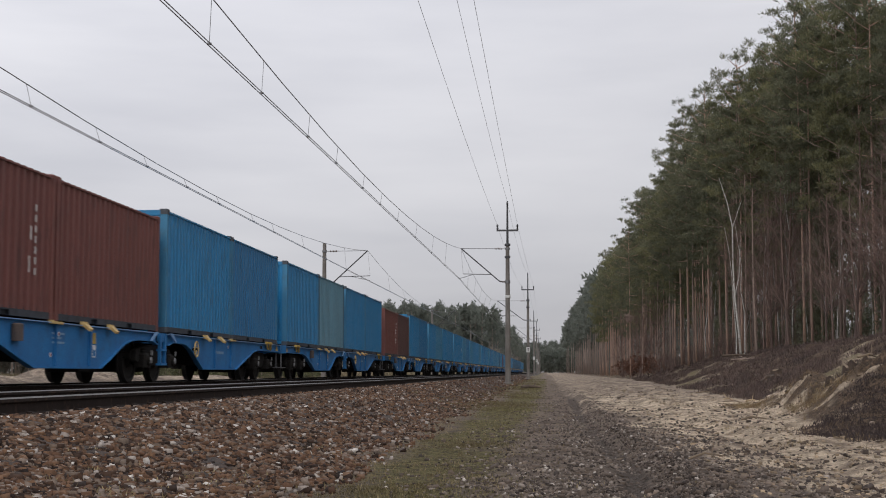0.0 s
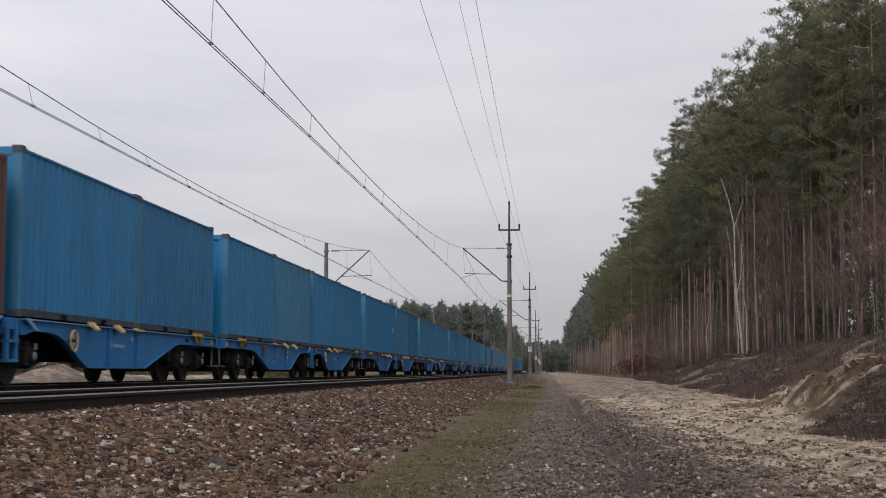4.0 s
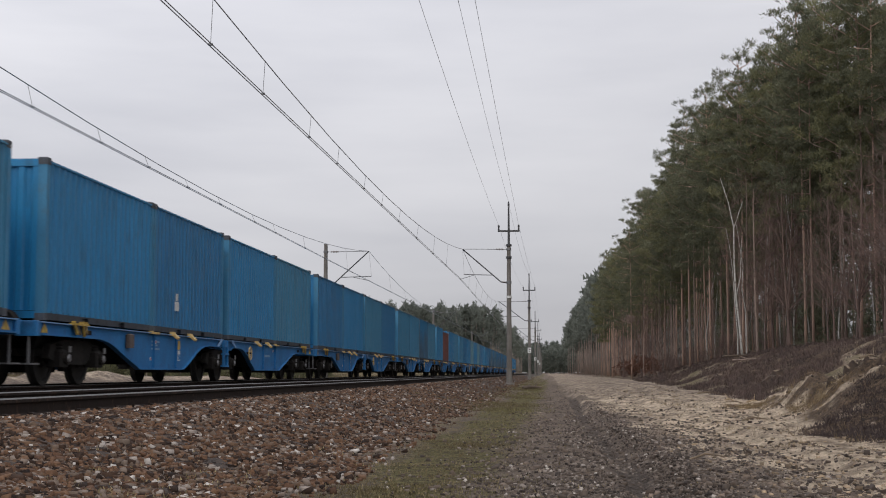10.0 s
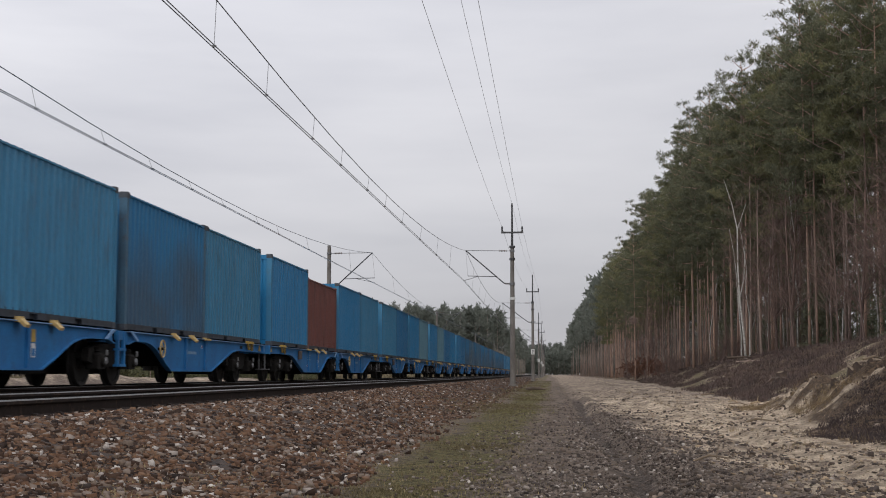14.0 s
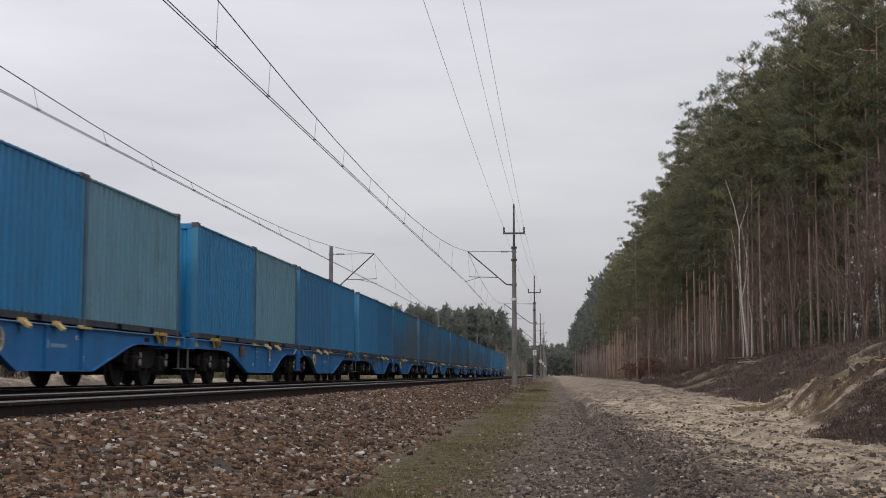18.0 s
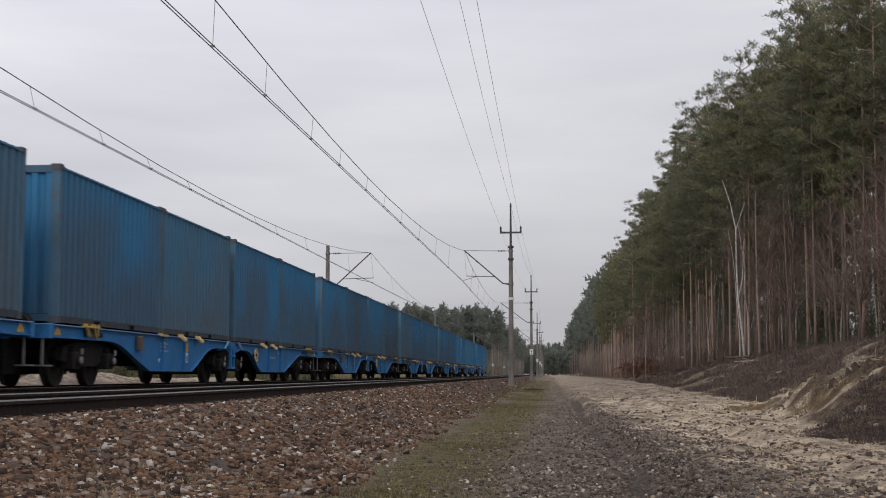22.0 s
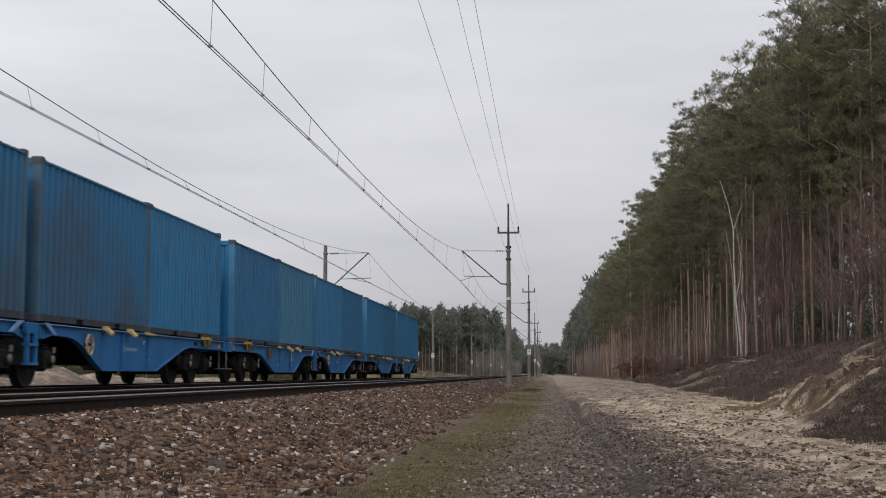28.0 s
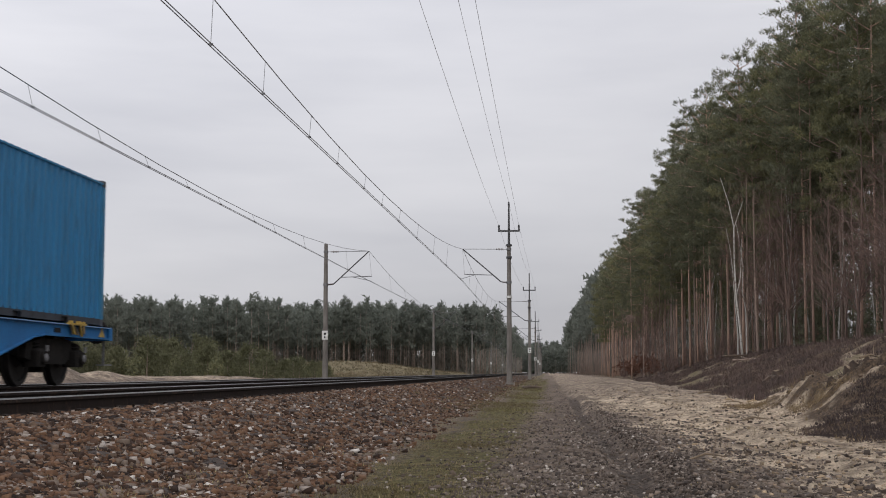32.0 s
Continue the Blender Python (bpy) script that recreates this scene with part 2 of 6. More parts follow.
CASTING = mat("worn_corner_casting", (0.075, 0.085, 0.10), 0.8, second=(0.05, 0.05, 0.055), scale=5)
# Worn blue, lightened so the posts' edge highlights lie in the colour.
POST_BLUE = mat("highlit_blue_post_paint", (0.050, 0.215, 0.365), 0.6, second=(0.030, 0.165, 0.30), scale=2.0, stretch=(1, 1, 0.5), third=(0.06, 0.14, 0.2))
POST = mat("worn_post_paint", (0.058, 0.150, 0.235), 0.7, second=(0.05, 0.105, 0.155), scale=2.0, stretch=(1, 1, 0.5), third=(0.085, 0.078, 0.075))
RUSTY = mat("rusty_sheet_steel", (0.12, 0.085, 0.07), 0.85, second=(0.07, 0.055, 0.05), scale=5)
UNDER = mat("container_grey_rail", (0.036, 0.042, 0.052), 0.85, scale=3, third=(0.016, 0.016, 0.018))


def paint(name, color, dirt, amount=0.5, rough=0.4):
    return shifted(mat(name, tuple(c * 1.36 for c in color), rough, second=tuple(c * 1.12 for c in color), scale=1.1, stretch=(1.3, 1.3, 0.35), third=dirt, bump=0.04,
                       contrast=(0.3, 0.72)))


def shifted(m):
    """Each piece takes its marks from another part of the pattern."""
    n, l = m.node_tree.nodes, m.node_tree.links
    info, by = n.new("ShaderNodeObjectInfo"), n.new("ShaderNodeMath")
    by.operation, by.inputs[1].default_value = "MULTIPLY", 90.0
    l.new(info.outputs["Random"], by.inputs[0])
    l.new(by.outputs[0], next(x for x in n if x.type == "MAPPING").inputs["Location"])
    return m


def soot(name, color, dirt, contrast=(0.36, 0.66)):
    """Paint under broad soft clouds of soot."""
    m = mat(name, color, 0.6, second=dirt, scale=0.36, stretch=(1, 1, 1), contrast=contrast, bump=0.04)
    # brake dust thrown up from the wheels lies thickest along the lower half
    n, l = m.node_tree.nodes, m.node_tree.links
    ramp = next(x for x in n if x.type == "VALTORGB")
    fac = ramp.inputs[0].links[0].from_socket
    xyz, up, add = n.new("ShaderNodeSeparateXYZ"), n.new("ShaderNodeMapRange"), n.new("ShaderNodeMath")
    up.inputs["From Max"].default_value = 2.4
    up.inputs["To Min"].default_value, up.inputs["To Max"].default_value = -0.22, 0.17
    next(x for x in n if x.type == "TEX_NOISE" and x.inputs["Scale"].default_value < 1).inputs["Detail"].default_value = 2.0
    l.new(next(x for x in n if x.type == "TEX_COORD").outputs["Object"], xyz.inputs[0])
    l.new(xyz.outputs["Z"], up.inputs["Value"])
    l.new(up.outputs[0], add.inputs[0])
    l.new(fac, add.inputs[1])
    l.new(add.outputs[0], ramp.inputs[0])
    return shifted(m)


SKINS = {
    "blue": ("blue", paint("blue_container_paint", (0.013, 0.150, 0.310), (0.018, 0.138, 0.270))),
    "deep": ("deep blue", paint("deep_blue_container_paint", (0.011, 0.118, 0.255), (0.016, 0.108, 0.22))),
    "teal": ("faded teal-blue", paint("teal_container_paint", (0.030, 0.155, 0.265), (0.038, 0.146, 0.235))),
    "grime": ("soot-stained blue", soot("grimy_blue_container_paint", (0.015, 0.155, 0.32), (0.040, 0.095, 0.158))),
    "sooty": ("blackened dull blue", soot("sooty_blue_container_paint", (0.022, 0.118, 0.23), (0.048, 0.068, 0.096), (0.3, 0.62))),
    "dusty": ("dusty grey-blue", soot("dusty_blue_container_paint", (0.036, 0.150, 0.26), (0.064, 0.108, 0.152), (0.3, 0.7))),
    "grey": ("pale faded grey-blue", paint("grey_blue_container_paint", (0.092, 0.203, 0.262), (0.095, 0.185, 0.23))),
    "pale": ("sun-faded blue", paint("faded_blue_container_paint", (0.034, 0.170, 0.295), (0.045, 0.158, 0.265))),
    "brown": ("oxide brown", paint("brown_container_paint", (0.122, 0.039, 0.031), (0.10, 0.037, 0.031), rough=0.6)),
    "umber": ("dark weathered brown", paint("umber_container_paint", (0.076, 0.033, 0.028), (0.065, 0.032, 0.029), rough=0.65)),
}
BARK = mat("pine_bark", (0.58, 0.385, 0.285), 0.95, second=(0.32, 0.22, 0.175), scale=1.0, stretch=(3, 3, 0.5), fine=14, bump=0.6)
# Darker copy of the bark; shade from the crowns is in its colour.
BARK_SHADED = mat("shaded_pine_bark", (0.42, 0.275, 0.21), 0.95, second=(0.21, 0.15, 0.123), scale=1.0, stretch=(3, 3, 0.5), fine=14, bump=0.6)
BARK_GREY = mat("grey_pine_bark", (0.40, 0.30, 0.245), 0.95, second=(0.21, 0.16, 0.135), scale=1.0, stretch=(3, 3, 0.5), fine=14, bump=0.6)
BIRCH = mat("birch_bark", (0.60, 0.58, 0.54), 0.8, second=(0.40, 0.38, 0.35), scale=2, stretch=(1, 1, 3), third=(0.07, 0.06, 0.055))
NEEDLES = leafy("pine_needles", (0.098, 0.105, 0.069), (0.222, 0.222, 0.136), 0.9, island=0.22)
NEEDLES_B = leafy("olive_pine_needles", (0.116, 0.12, 0.069), (0.255, 0.246, 0.124), 0.9, island=0.22)
# Far foliage and bark are paled and greyed: distance haze is in the colour.
HAZY_NEEDLES = leafy("hazy_pine_needles", (0.145, 0.160, 0.135), (0.205, 0.222, 0.188), 0.15, 0.1, 0.5)
HAZY_UNDERWOOD = leafy("hazy_spruce_needles", (0.22, 0.215, 0.19), (0.32, 0.305, 0.265), 0.15, 0.12, 0.5)
HAZY_BARK = mat("hazy_pine_bark", (0.48, 0.37, 0.31), 0.95, second=(0.29, 0.23, 0.20), scale=1.0, stretch=(3, 3, 0.5))
BUSH = leafy("young_pine_needles", (0.085, 0.088, 0.05), (0.155, 0.152, 0.083), 0.3)
TWIG = mat("bare_twigs", (0.205, 0.135, 0.11), 0.9, second=(0.12, 0.084, 0.072), scale=0.8, island=0.3)
DRY = mat("dry_heather", (0.115, 0.078, 0.065), 0.95, second=(0.062, 0.044, 0.04), scale=0.6, island=0.4)
BRUSH = mat("dead_brush", (0.07, 0.047, 0.041), 0.95, second=(0.036, 0.026, 0.024), scale=0.9, island=0.4)
GRASS = mat("short_grass", (0.145, 0.132, 0.058), 0.85, second=(0.115, 0.09, 0.048), scale=0.8, island=0.4, spec=0.2)
STRAW = mat("dry_grass", (0.30, 0.24, 0.13), 0.9, second=(0.17, 0.13, 0.07), scale=0.8, island=0.4, spec=0.2)
HEAP_GRASS = mat("matted_yellow_grass", (0.27, 0.20, 0.105), 0.9, second=(0.13, 0.088, 0.056), scale=1.4, island=0.4, spec=0.2)
WOOD = mat("weathered_wood", (0.27, 0.20, 0.13), 0.9, second=(0.13, 0.095, 0.065), scale=3, bump=0.4)
WOOD_CUT = mat("cut_wood", (0.46, 0.34, 0.2), 0.85, scale=6)

# ---- mesh tools ----
class Build:
    """Collects pieces of one mesh."""

    def __init__(self):
        self.v, self.f = [], []

    def add(self, verts, faces):
        k = len(self.v)
        self.v.extend(tuple(p) for p in verts)
        self.f.extend(tuple(i + k for i in q) for q in faces)
        return self

    def box(self, x0, x1, y0, y1, z0, z1, c=0.0):
        """A box; c takes its four upright edges and top rim off."""
        if c:
            ring = [(x0 + c, y0), (x1 - c, y0), (x1, y0 + c), (x1, y1 - c), (x1 - c, y1), (x0 + c, y1), (x0, y1 - c), (x0, y0 + c)]
            cx, cy = (x0 + x1) / 2, (y0 + y1) / 2
            top = [(px + (c if px < cx else -c), py + (c if py < cy else -c)) for px, py in ring]
            v = [(*p, z0) for p in ring] + [(*p, z1 - c) for p in ring] + [(*p, z1) for p in top]
            f = [tuple(range(7, -1, -1)), tuple(range(16, 24))]
            for a in (0, 8):
                f += [(a + i, a + (i + 1) % 8, a + 8 + (i + 1) % 8, a + 8 + i) for i in range(8)]
            return self.add(v, f)
        v = [(x, y, z) for z in (z0, z1) for x, y in ((x0, y0), (x1, y0), (x1, y1), (x0, y1))]
        return self.add(v, [(3, 2, 1, 0), (4, 5, 6, 7), (0, 1, 5, 4), (1, 2, 6, 5), (2, 3, 7, 6), (3, 0, 4, 7)])

    def tube(self, pts, radii, n=8, caps=True):
        """A round limb along pts."""
        pts = [V3(p) for p in pts]
        v, f = [], []
        side = None
        for i, p in enumerate(pts):
            d = (pts[min(i + 1, len(pts) - 1)] - pts[max(i - 1, 0)]).normalized()
            if side is None:
                side = d.cross(V3((0, 0, 1)) if abs(d.z) < 0.9 else V3((1, 0, 0))).normalized()
            side = (side - d * side.dot(d)).normalized()
            up = d.cross(side)
            r = radii[i] if hasattr(radii, "__len__") else radii
            v += [p + (side * math.cos(6.28319 * k / n) + up * math.sin(6.28319 * k / n)) * r for k in range(n)]
        for i in range(len(pts) - 1):
            f += [(i * n + k, i * n + (k + 1) % n, i * n + n + (k + 1) % n, i * n + n + k) for k in range(n)]
        if caps:
            f += [tuple(range(n - 1, -1, -1)), tuple(range(len(v) - n, len(v)))]
        return self.add(v, f)

    def prism(self, prof, a, b, axis="x"):
        """A flat outline pushed along an axis; the outline is in the two other axes, in order."""
        def put(p, d):
            return (d, *p) if axis == "x" else (p[0], d, p[1]) if axis == "y" else (*p, d)
        n = len(prof)
        v = [put(p, a) for p in prof] + [put(p, b) for p in prof]
        f = [tuple(range(n)), tuple(range(2 * n - 1, n - 1, -1))] + [(i + n, (i + 1) % n + n, (i + 1) % n, i) for i in range(n)]
        return self.add(v, f)

    def lathe(self, rings, n=20, axis="x"):
        """Turned about an axis: rings of (along, radius)."""
        v, f = [], []
        for a, r in rings:
            for k in range(n):
                c, s = math.cos(6.28319 * k / n) * r, math.sin(6.28319 * k / n) * r
                v.append((a, c, s) if axis == "x" else (c, a, s) if axis == "y" else (c, s, a))
        for i in range(len(rings) - 1):
            f += [(i * n + k, i * n + (k + 1) % n, i * n + n + (k + 1) % n, i * n + n + k) for k in range(n)]
        f += [tuple(range(n - 1, -1, -1)), tuple(range(len(v) - n, len(v)))]
        return self.add(v, f)

    def mesh(self, name, material, smooth=False):
        me = bpy.data.meshes.new(name)
        me.from_pydata(self.v, [], self.f)
        bm = bmesh.new()
        bm.from_mesh(me)
        bmesh.ops.recalc_face_normals(bm, faces=bm.faces)
        bm.to_mesh(me)
        bm.free()
        me.materials.append(material)
        if smooth:
            me.polygons.foreach_set("use_smooth", [True] * len(me.polygons))
        return me


def part(name, shape, material, parent=None, label="", at=None, smooth=False):
    """One mesh object, under a thing or a part. shape: a Build or a finished mesh."""
    ob = new(name, shape if isinstance(shape, bpy.types.Mesh) else shape.mesh(name, material, smooth))
    if parent:
        ob.parent = parent
    if at is not None:
        ob.matrix_basis = at if isinstance(at, Matrix) else Matrix.Translation(at)
    if label:
        ob["label"] = label
    return ob


def array_mesh(name, verts, faces, material, smooth=False):
    """A mesh from arrays of corners and of triangles or quads."""
    verts, faces = np.asarray(verts, np.float32), np.asarray(faces, np.int32)
    me = bpy.data.meshes.new(name)
    k = faces.shape[1]
    me.vertices.add(len(verts))
    me.vertices.foreach_set("co", verts.ravel())
    me.loops.add(faces.size)
    me.loops.foreach_set("vertex_index", faces.ravel())
    me.polygons.add(len(faces))
    me.polygons.foreach_set("loop_start", np.arange(0, faces.size, k, dtype=np.int32))
    if smooth:
        me.polygons.foreach_set("use_smooth", np.ones(len(faces), bool))
    me.update(calc_edges=True)
    me.validate()
    me.materials.append(material)
    return me


rng = np.random.default_rng(7)


def wobble(x, y, f, seed=0.0):
    """A cheap smooth unevenness between about -1 and 1."""
    s = seed * 1.7
    return (np.sin(x * f + s) * np.cos(y * f * 0.83 + 1.3 * s) + 0.6 * np.sin(x * f * 2.1 + y * f * 1.7 + s)
            + 0.4 * np.sin(x * f * 3.9 - y * f * 3.1 + 2 * s) + 0.25 * np.sin(x * f * 7.3 + y * f * 6.1)) / 1.7


def smooth(a, b, x):
    t = np.clip((x - a) / (b - a), 0, 1)
    return t * t * (3 - 2 * t)


def lumps(x, y, f, seed=0, octaves=4, gain=0.55):
    """Irregular unevenness between about -1 and 1, from smoothed lattice values."""
    grid = np.random.default_rng(900 + seed).uniform(-1, 1, (64, 64))
    x, y = np.asarray(x, float), np.asarray(y, float)
    total, size, norm = 0.0, 1.0, 0.0
    for k in range(octaves):
        u, v = x * f + 17.3 * k, y * f + 9.1 * k
        i, j = np.floor(u).astype(int), np.floor(v).astype(int)
        a, b = u - i, v - j
        a, b = a * a * (3 - 2 * a), b * b * (3 - 2 * b)
        i0, i1, j0, j1 = i % 64, (i + 1) % 64, j % 64, (j + 1) % 64
        total = total + size * ((grid[i0, j0] * (1 - a) + grid[i1, j0] * a) * (1 - b) + (grid[i0, j1] * (1 - a) + grid[i1, j1] * a) * b)
        norm += size
        size, f = size * gain, f * 2.03
    return total / norm * 1.6


def bank_toe(y):
    return np.interp(y, (0, 15, 18, 24, 32, 55, 88, 140, 400), (3.1, 3.2, 3.4, 4.1, 4.9, 5.3, 6.3, 7.4, 8.5))


def bank_bare(x, y):
    """Where the bank's brown cover is worn off to sand and straw."""
    worn = smooth(0.1, 0.5, lumps(x, y * 0.35, 0.5, 11, 4))
    crest = np.exp(-((x - 9.3) / 0.8) ** 2) * smooth(52, 58, y) * smooth(80, 72, y) * smooth(-0.3, 0.3, lumps(x, y * 0.4, 0.6, 14, 4))
    return np.maximum(worn, crest)


def bank_gain(y):
    return np.interp(y, (0, 13, 22, 78, 115, 190, 260), (0.0, 0.0, 1.0, 1.0, 0.72, 0.22, 0.05))


HEAPS = ((5.2, 21.0, 0.98, 2.5, 0.70), (4.55, 24.6, 0.42, 2.3, 0.52), (4.35, 19.0, 0.6, 1.6, 0.34), (6.9, 26.0, 1.4, 4.0, 0.16), (5.15, 29.5, 0.4, 3.2, 0.26))


def height(x, y):
    """The lie of the land."""
    x, y = np.asarray(x, float), np.asarray(y, float)
    z = -0.53 + 0.02 * wobble(x, y, 0.9, 1) + 0.03 * lumps(x, y * 0.7, 1.3, 1, 5, 0.62) * smooth(80, 30, y)
    z = z + 0.10 * smooth(40, 90, y) * smooth(-6, 0, x)
    z = z + 0.075 * lumps(x, y * 0.22, 0.55, 8, 4) * smooth(28, 42, y) * smooth(190, 110, y) * smooth(-0.3, 0.6, x)
    # wheel ruts in the track beside the line
    for rx, deep, wide in ((0.62, 0.10, 0.17), (2.25, 0.05, 0.2)):
        c = rx + 0.05 * np.sin(y * 0.21) + 0.002 * y
        z = z - deep * np.exp(-((x - c) / wide) ** 2) + 0.6 * deep * np.exp(-((x - c - 0.32) / 0.13) ** 2)
    # the wooded bank
    toe, gain = bank_toe(y), bank_gain(y)
    rise = smooth(0, 1, (x - toe) / 6.2)
    z = z + gain * (1.85 * rise + 0.16 * rise * lumps(x, y, 0.7, 3, 4)) + 0.25 * gain * smooth(12, 30, x)
    # spoil heaps of sand at the bank's foot
    for hx, hy, sx, sy, h in HEAPS:
        z = z + h * np.exp(-((x - hx) / sx) ** 2 - ((y - hy) / sy) ** 2) * (1 + 0.42 * lumps(x, y * 0.8, 1.9, int(hy), 5, 0.6))
    # low lumps of sand where the track has been scraped
    for hx, hy, sx, sy, h in ((4.3, 62, 1.0, 5, 0.22), (3.1, 90, 1.2, 7, 0.2), (1.2, 170, 1.5, 9, 0.3), (3.5, 47, 0.8, 3, 0.1), (2.3, 210, 3, 20, 0.25)):
        z = z + h * np.exp(-((x - hx) / sx) ** 2 - ((y - hy) / sy) ** 2) * (1 + 0.3 * wobble(x, y, 1.3, hx))
    for hx, hy, sx, sy, h in ((-17.0, 46.0, 0.9, 1.9, 0.5), (-16.8, 50.5, 0.7, 2.0, 0.2), (-17.3, 38, 1.0, 3.0, 0.2)):
        z = z + h * np.exp(-((x - hx) / sx) ** 2 - ((y - hy) / sy) ** 2)
    # beyond the line: a long low sand bank, then rising heath
    crest = np.interp(y, (10, 35, 50, 62, 80, 92), (0.5, 0.56, 0.58, 0.56, 0.45, 0.1))
    z = z + crest * np.exp(-((x + 17.2) / 2.3) ** 2) * (1 + 0.22 * lumps(x, y * 0.5, 0.35, 19, 4)) * smooth(-12.3, -14, x)
    z = z + 2.9 * np.exp(-((x + 38) / 17) ** 2 - ((y - 255) / 45) ** 2)
    return z


def ground_masks(x, y, z):
    toe, gain = bank_toe(y), bank_gain(y)
    on_bank = smooth(-0.1, 0.9, x - toe) * smooth(0.0, 0.08, gain)
    heap = np.zeros_like(x)
    for hx, hy, sx, sy, _ in HEAPS:
        heap = np.maximum(heap, np.exp(-((x - hx) / sx / 1.2) ** 2 - ((y - hy) / sy / 1.2) ** 2))
    brush = smooth(19.2, 17.4, y - 1.0 * smooth(3.8, 4.8, x) + 0.7 * wobble(x, y, 1.7, 2)) * smooth(-0.15, 0.25, x - toe + 0.15 * wobble(x, y, 2.3, 4)) * smooth(14.9, 15.7, y + 0.3 * wobble(x, y, 2.9, 1))
    litter = np.clip(on_bank * 0.85 - 1.1 * heap * smooth(17.4, 19.2, y), 0, 1)
    torn = np.clip(heap * 2.2, 0, 1) * smooth(-0.75, 0.25, lumps(x, y * 0.8, 1.6, 5, 5, 0.65)) * smooth(30, 26.5, y + 1.6 * (4.6 - x))
    litter = np.maximum(litter, np.maximum(0.78 * brush, 0.72 * torn))
    start = np.interp(y, (0, 12, 22, 45, 80), (1.35, 1.2, 0.95, 0.35, 0.2))
    patch = 0.55 * lumps(x, y * 0.45, 0.8, 6, 5, 0.6)
    sand = smooth(-0.5, 0.9, x - start + patch) * 0.74
    sand = np.maximum(sand, 0.42 * smooth(0.3, 0.7, lumps(x, y * 0.5, 0.9, 12, 4)) * smooth(-0.7, -0.3, x) * smooth(0.3, -0.1, x))
    sand = np.maximum(sand * (1 - 0.42 * smooth(26, 55, y)), 0.62 * heap * (1 - 0.55 * torn))
    damp = np.exp(-((x - 0.62 - 0.05 * np.sin(y * 0.21) - 0.002 * y) / 0.15) ** 2) * smooth(60, 34, y) * (0.8 + 0.35 * lumps(x, y * 0.3, 0.9, 31, 4))
    damp = np.maximum(damp, 0.5 * smooth(0.25, 0.7, lumps(x, y * 0.5, 0.9, 22, 4)) * smooth(2.0, 1.2, x) * smooth(-0.6, 0.1, x) * smooth(45, 25, y))
    turf = np.exp(-((x + 0.95 - 0.008 * y) / 0.62) ** 2) * (0.78 + 0.34 * lumps(x, y * 0.5, 0.9, 41, 4)) * smooth(150, 60, y) * smooth(0.25, -0.3, x - 0.004 * y)
    turf = np.maximum(turf, 0.5 * smooth(32, 58, y) * smooth(-3.4, -2.6, x) * smooth(0.1, -0.6, x))
    west = smooth(-11.5, -12.5, x)
    bank = np.exp(-((x + 16.6) / 3.4) ** 2) * smooth(95, 80, y)
    rim = np.exp(-((x + 16.9) / 1.5) ** 2) * smooth(95, 80, y)
    sand = np.maximum(sand * (1 - west), west * (0.42 + 0.25 * lumps(x, y * 0.3, 0.6, 17, 4)) * rim)
    straw = west * (1 - 0.85 * rim) * 0.64
    straw = np.maximum(straw, 0.42 * np.exp(-((x + 1.45) / 0.55) ** 2))
    bare = on_bank * bank_bare(x, y) * smooth(24, 34, y)
    straw = np.maximum(straw, 0.6 * bare)
    sand = np.maximum(sand, 0.36 * bare)
    mud = smooth(0.0, 0.6, lumps(x, y * 0.2, 0.55, 28, 4)) * smooth(24, 40, y) * smooth(150, 90, y) * smooth(-0.2, 0.4, x) * (1 - on_bank)
    damp = np.maximum(damp, 0.45 * mud)
    litter = litter * (1 - 0.75 * bare)
    woods = smooth(11, 16, x)
    litter = np.maximum(litter, woods * 0.8)
    return {"sand": sand, "turf": np.clip(turf, 0, 1), "litter": litter, "straw": straw, "damp": damp}


def steps(a, b, first, growth, most):
    out, d = [a], first
    while out[-1] < b:
        out.append(out[-1] + d)
        d = min(d * growth, most)
    return out


# ---- the ground: one sheet to the horizon ----
gx = np.array([-v for v in steps(1.8, 24, 0.2, 1.035, 0.6)[:-1] + steps(24, 2600, 0.8, 1.1, 160)][::-1] + list(np.arange(-1.7, 9.0, 0.10)) + steps(9.0, 2600, 0.2, 1.07, 160))
gy = np.array([-v for v in steps(0, 700, 2.0, 1.15, 120)][::-1] + steps(0.5, 33, 0.12, 1.003, 0.17)[:-1] + steps(33, 4600, 0.2, 1.022, 160))
GX, GY = np.meshgrid(gx, gy)
GZ = height(GX, GY)
idx = np.arange(GX.size).reshape(GX.shape)
quads = np.stack([idx[:-1, :-1], idx[:-1, 1:], idx[1:, 1:], idx[1:, :-1]], -1).reshape(-1, 4)
ground_mesh = array_mesh("ground", np.stack([GX, GY, GZ], -1).reshape(-1, 3), quads, GROUND, True)
for key, values in ground_masks(GX.ravel(), GY.ravel(), GZ.ravel()).items():
    ground_mesh.attributes.new(key, "FLOAT", "POINT").data.foreach_set("value", values.astype(np.float32))
tagged(new("ground", ground_mesh), "rutted sandy track, thin turf and a littered wooded bank", "ground", kind="structure")


def bed_height(x):
    return np.interp(x, (-12.9, -11.4, -10.6, -3.75, -3.3, -1.75, -1.5), (-0.75, -0.2, -0.17, -0.155, -0.2, -0.56, -0.7))


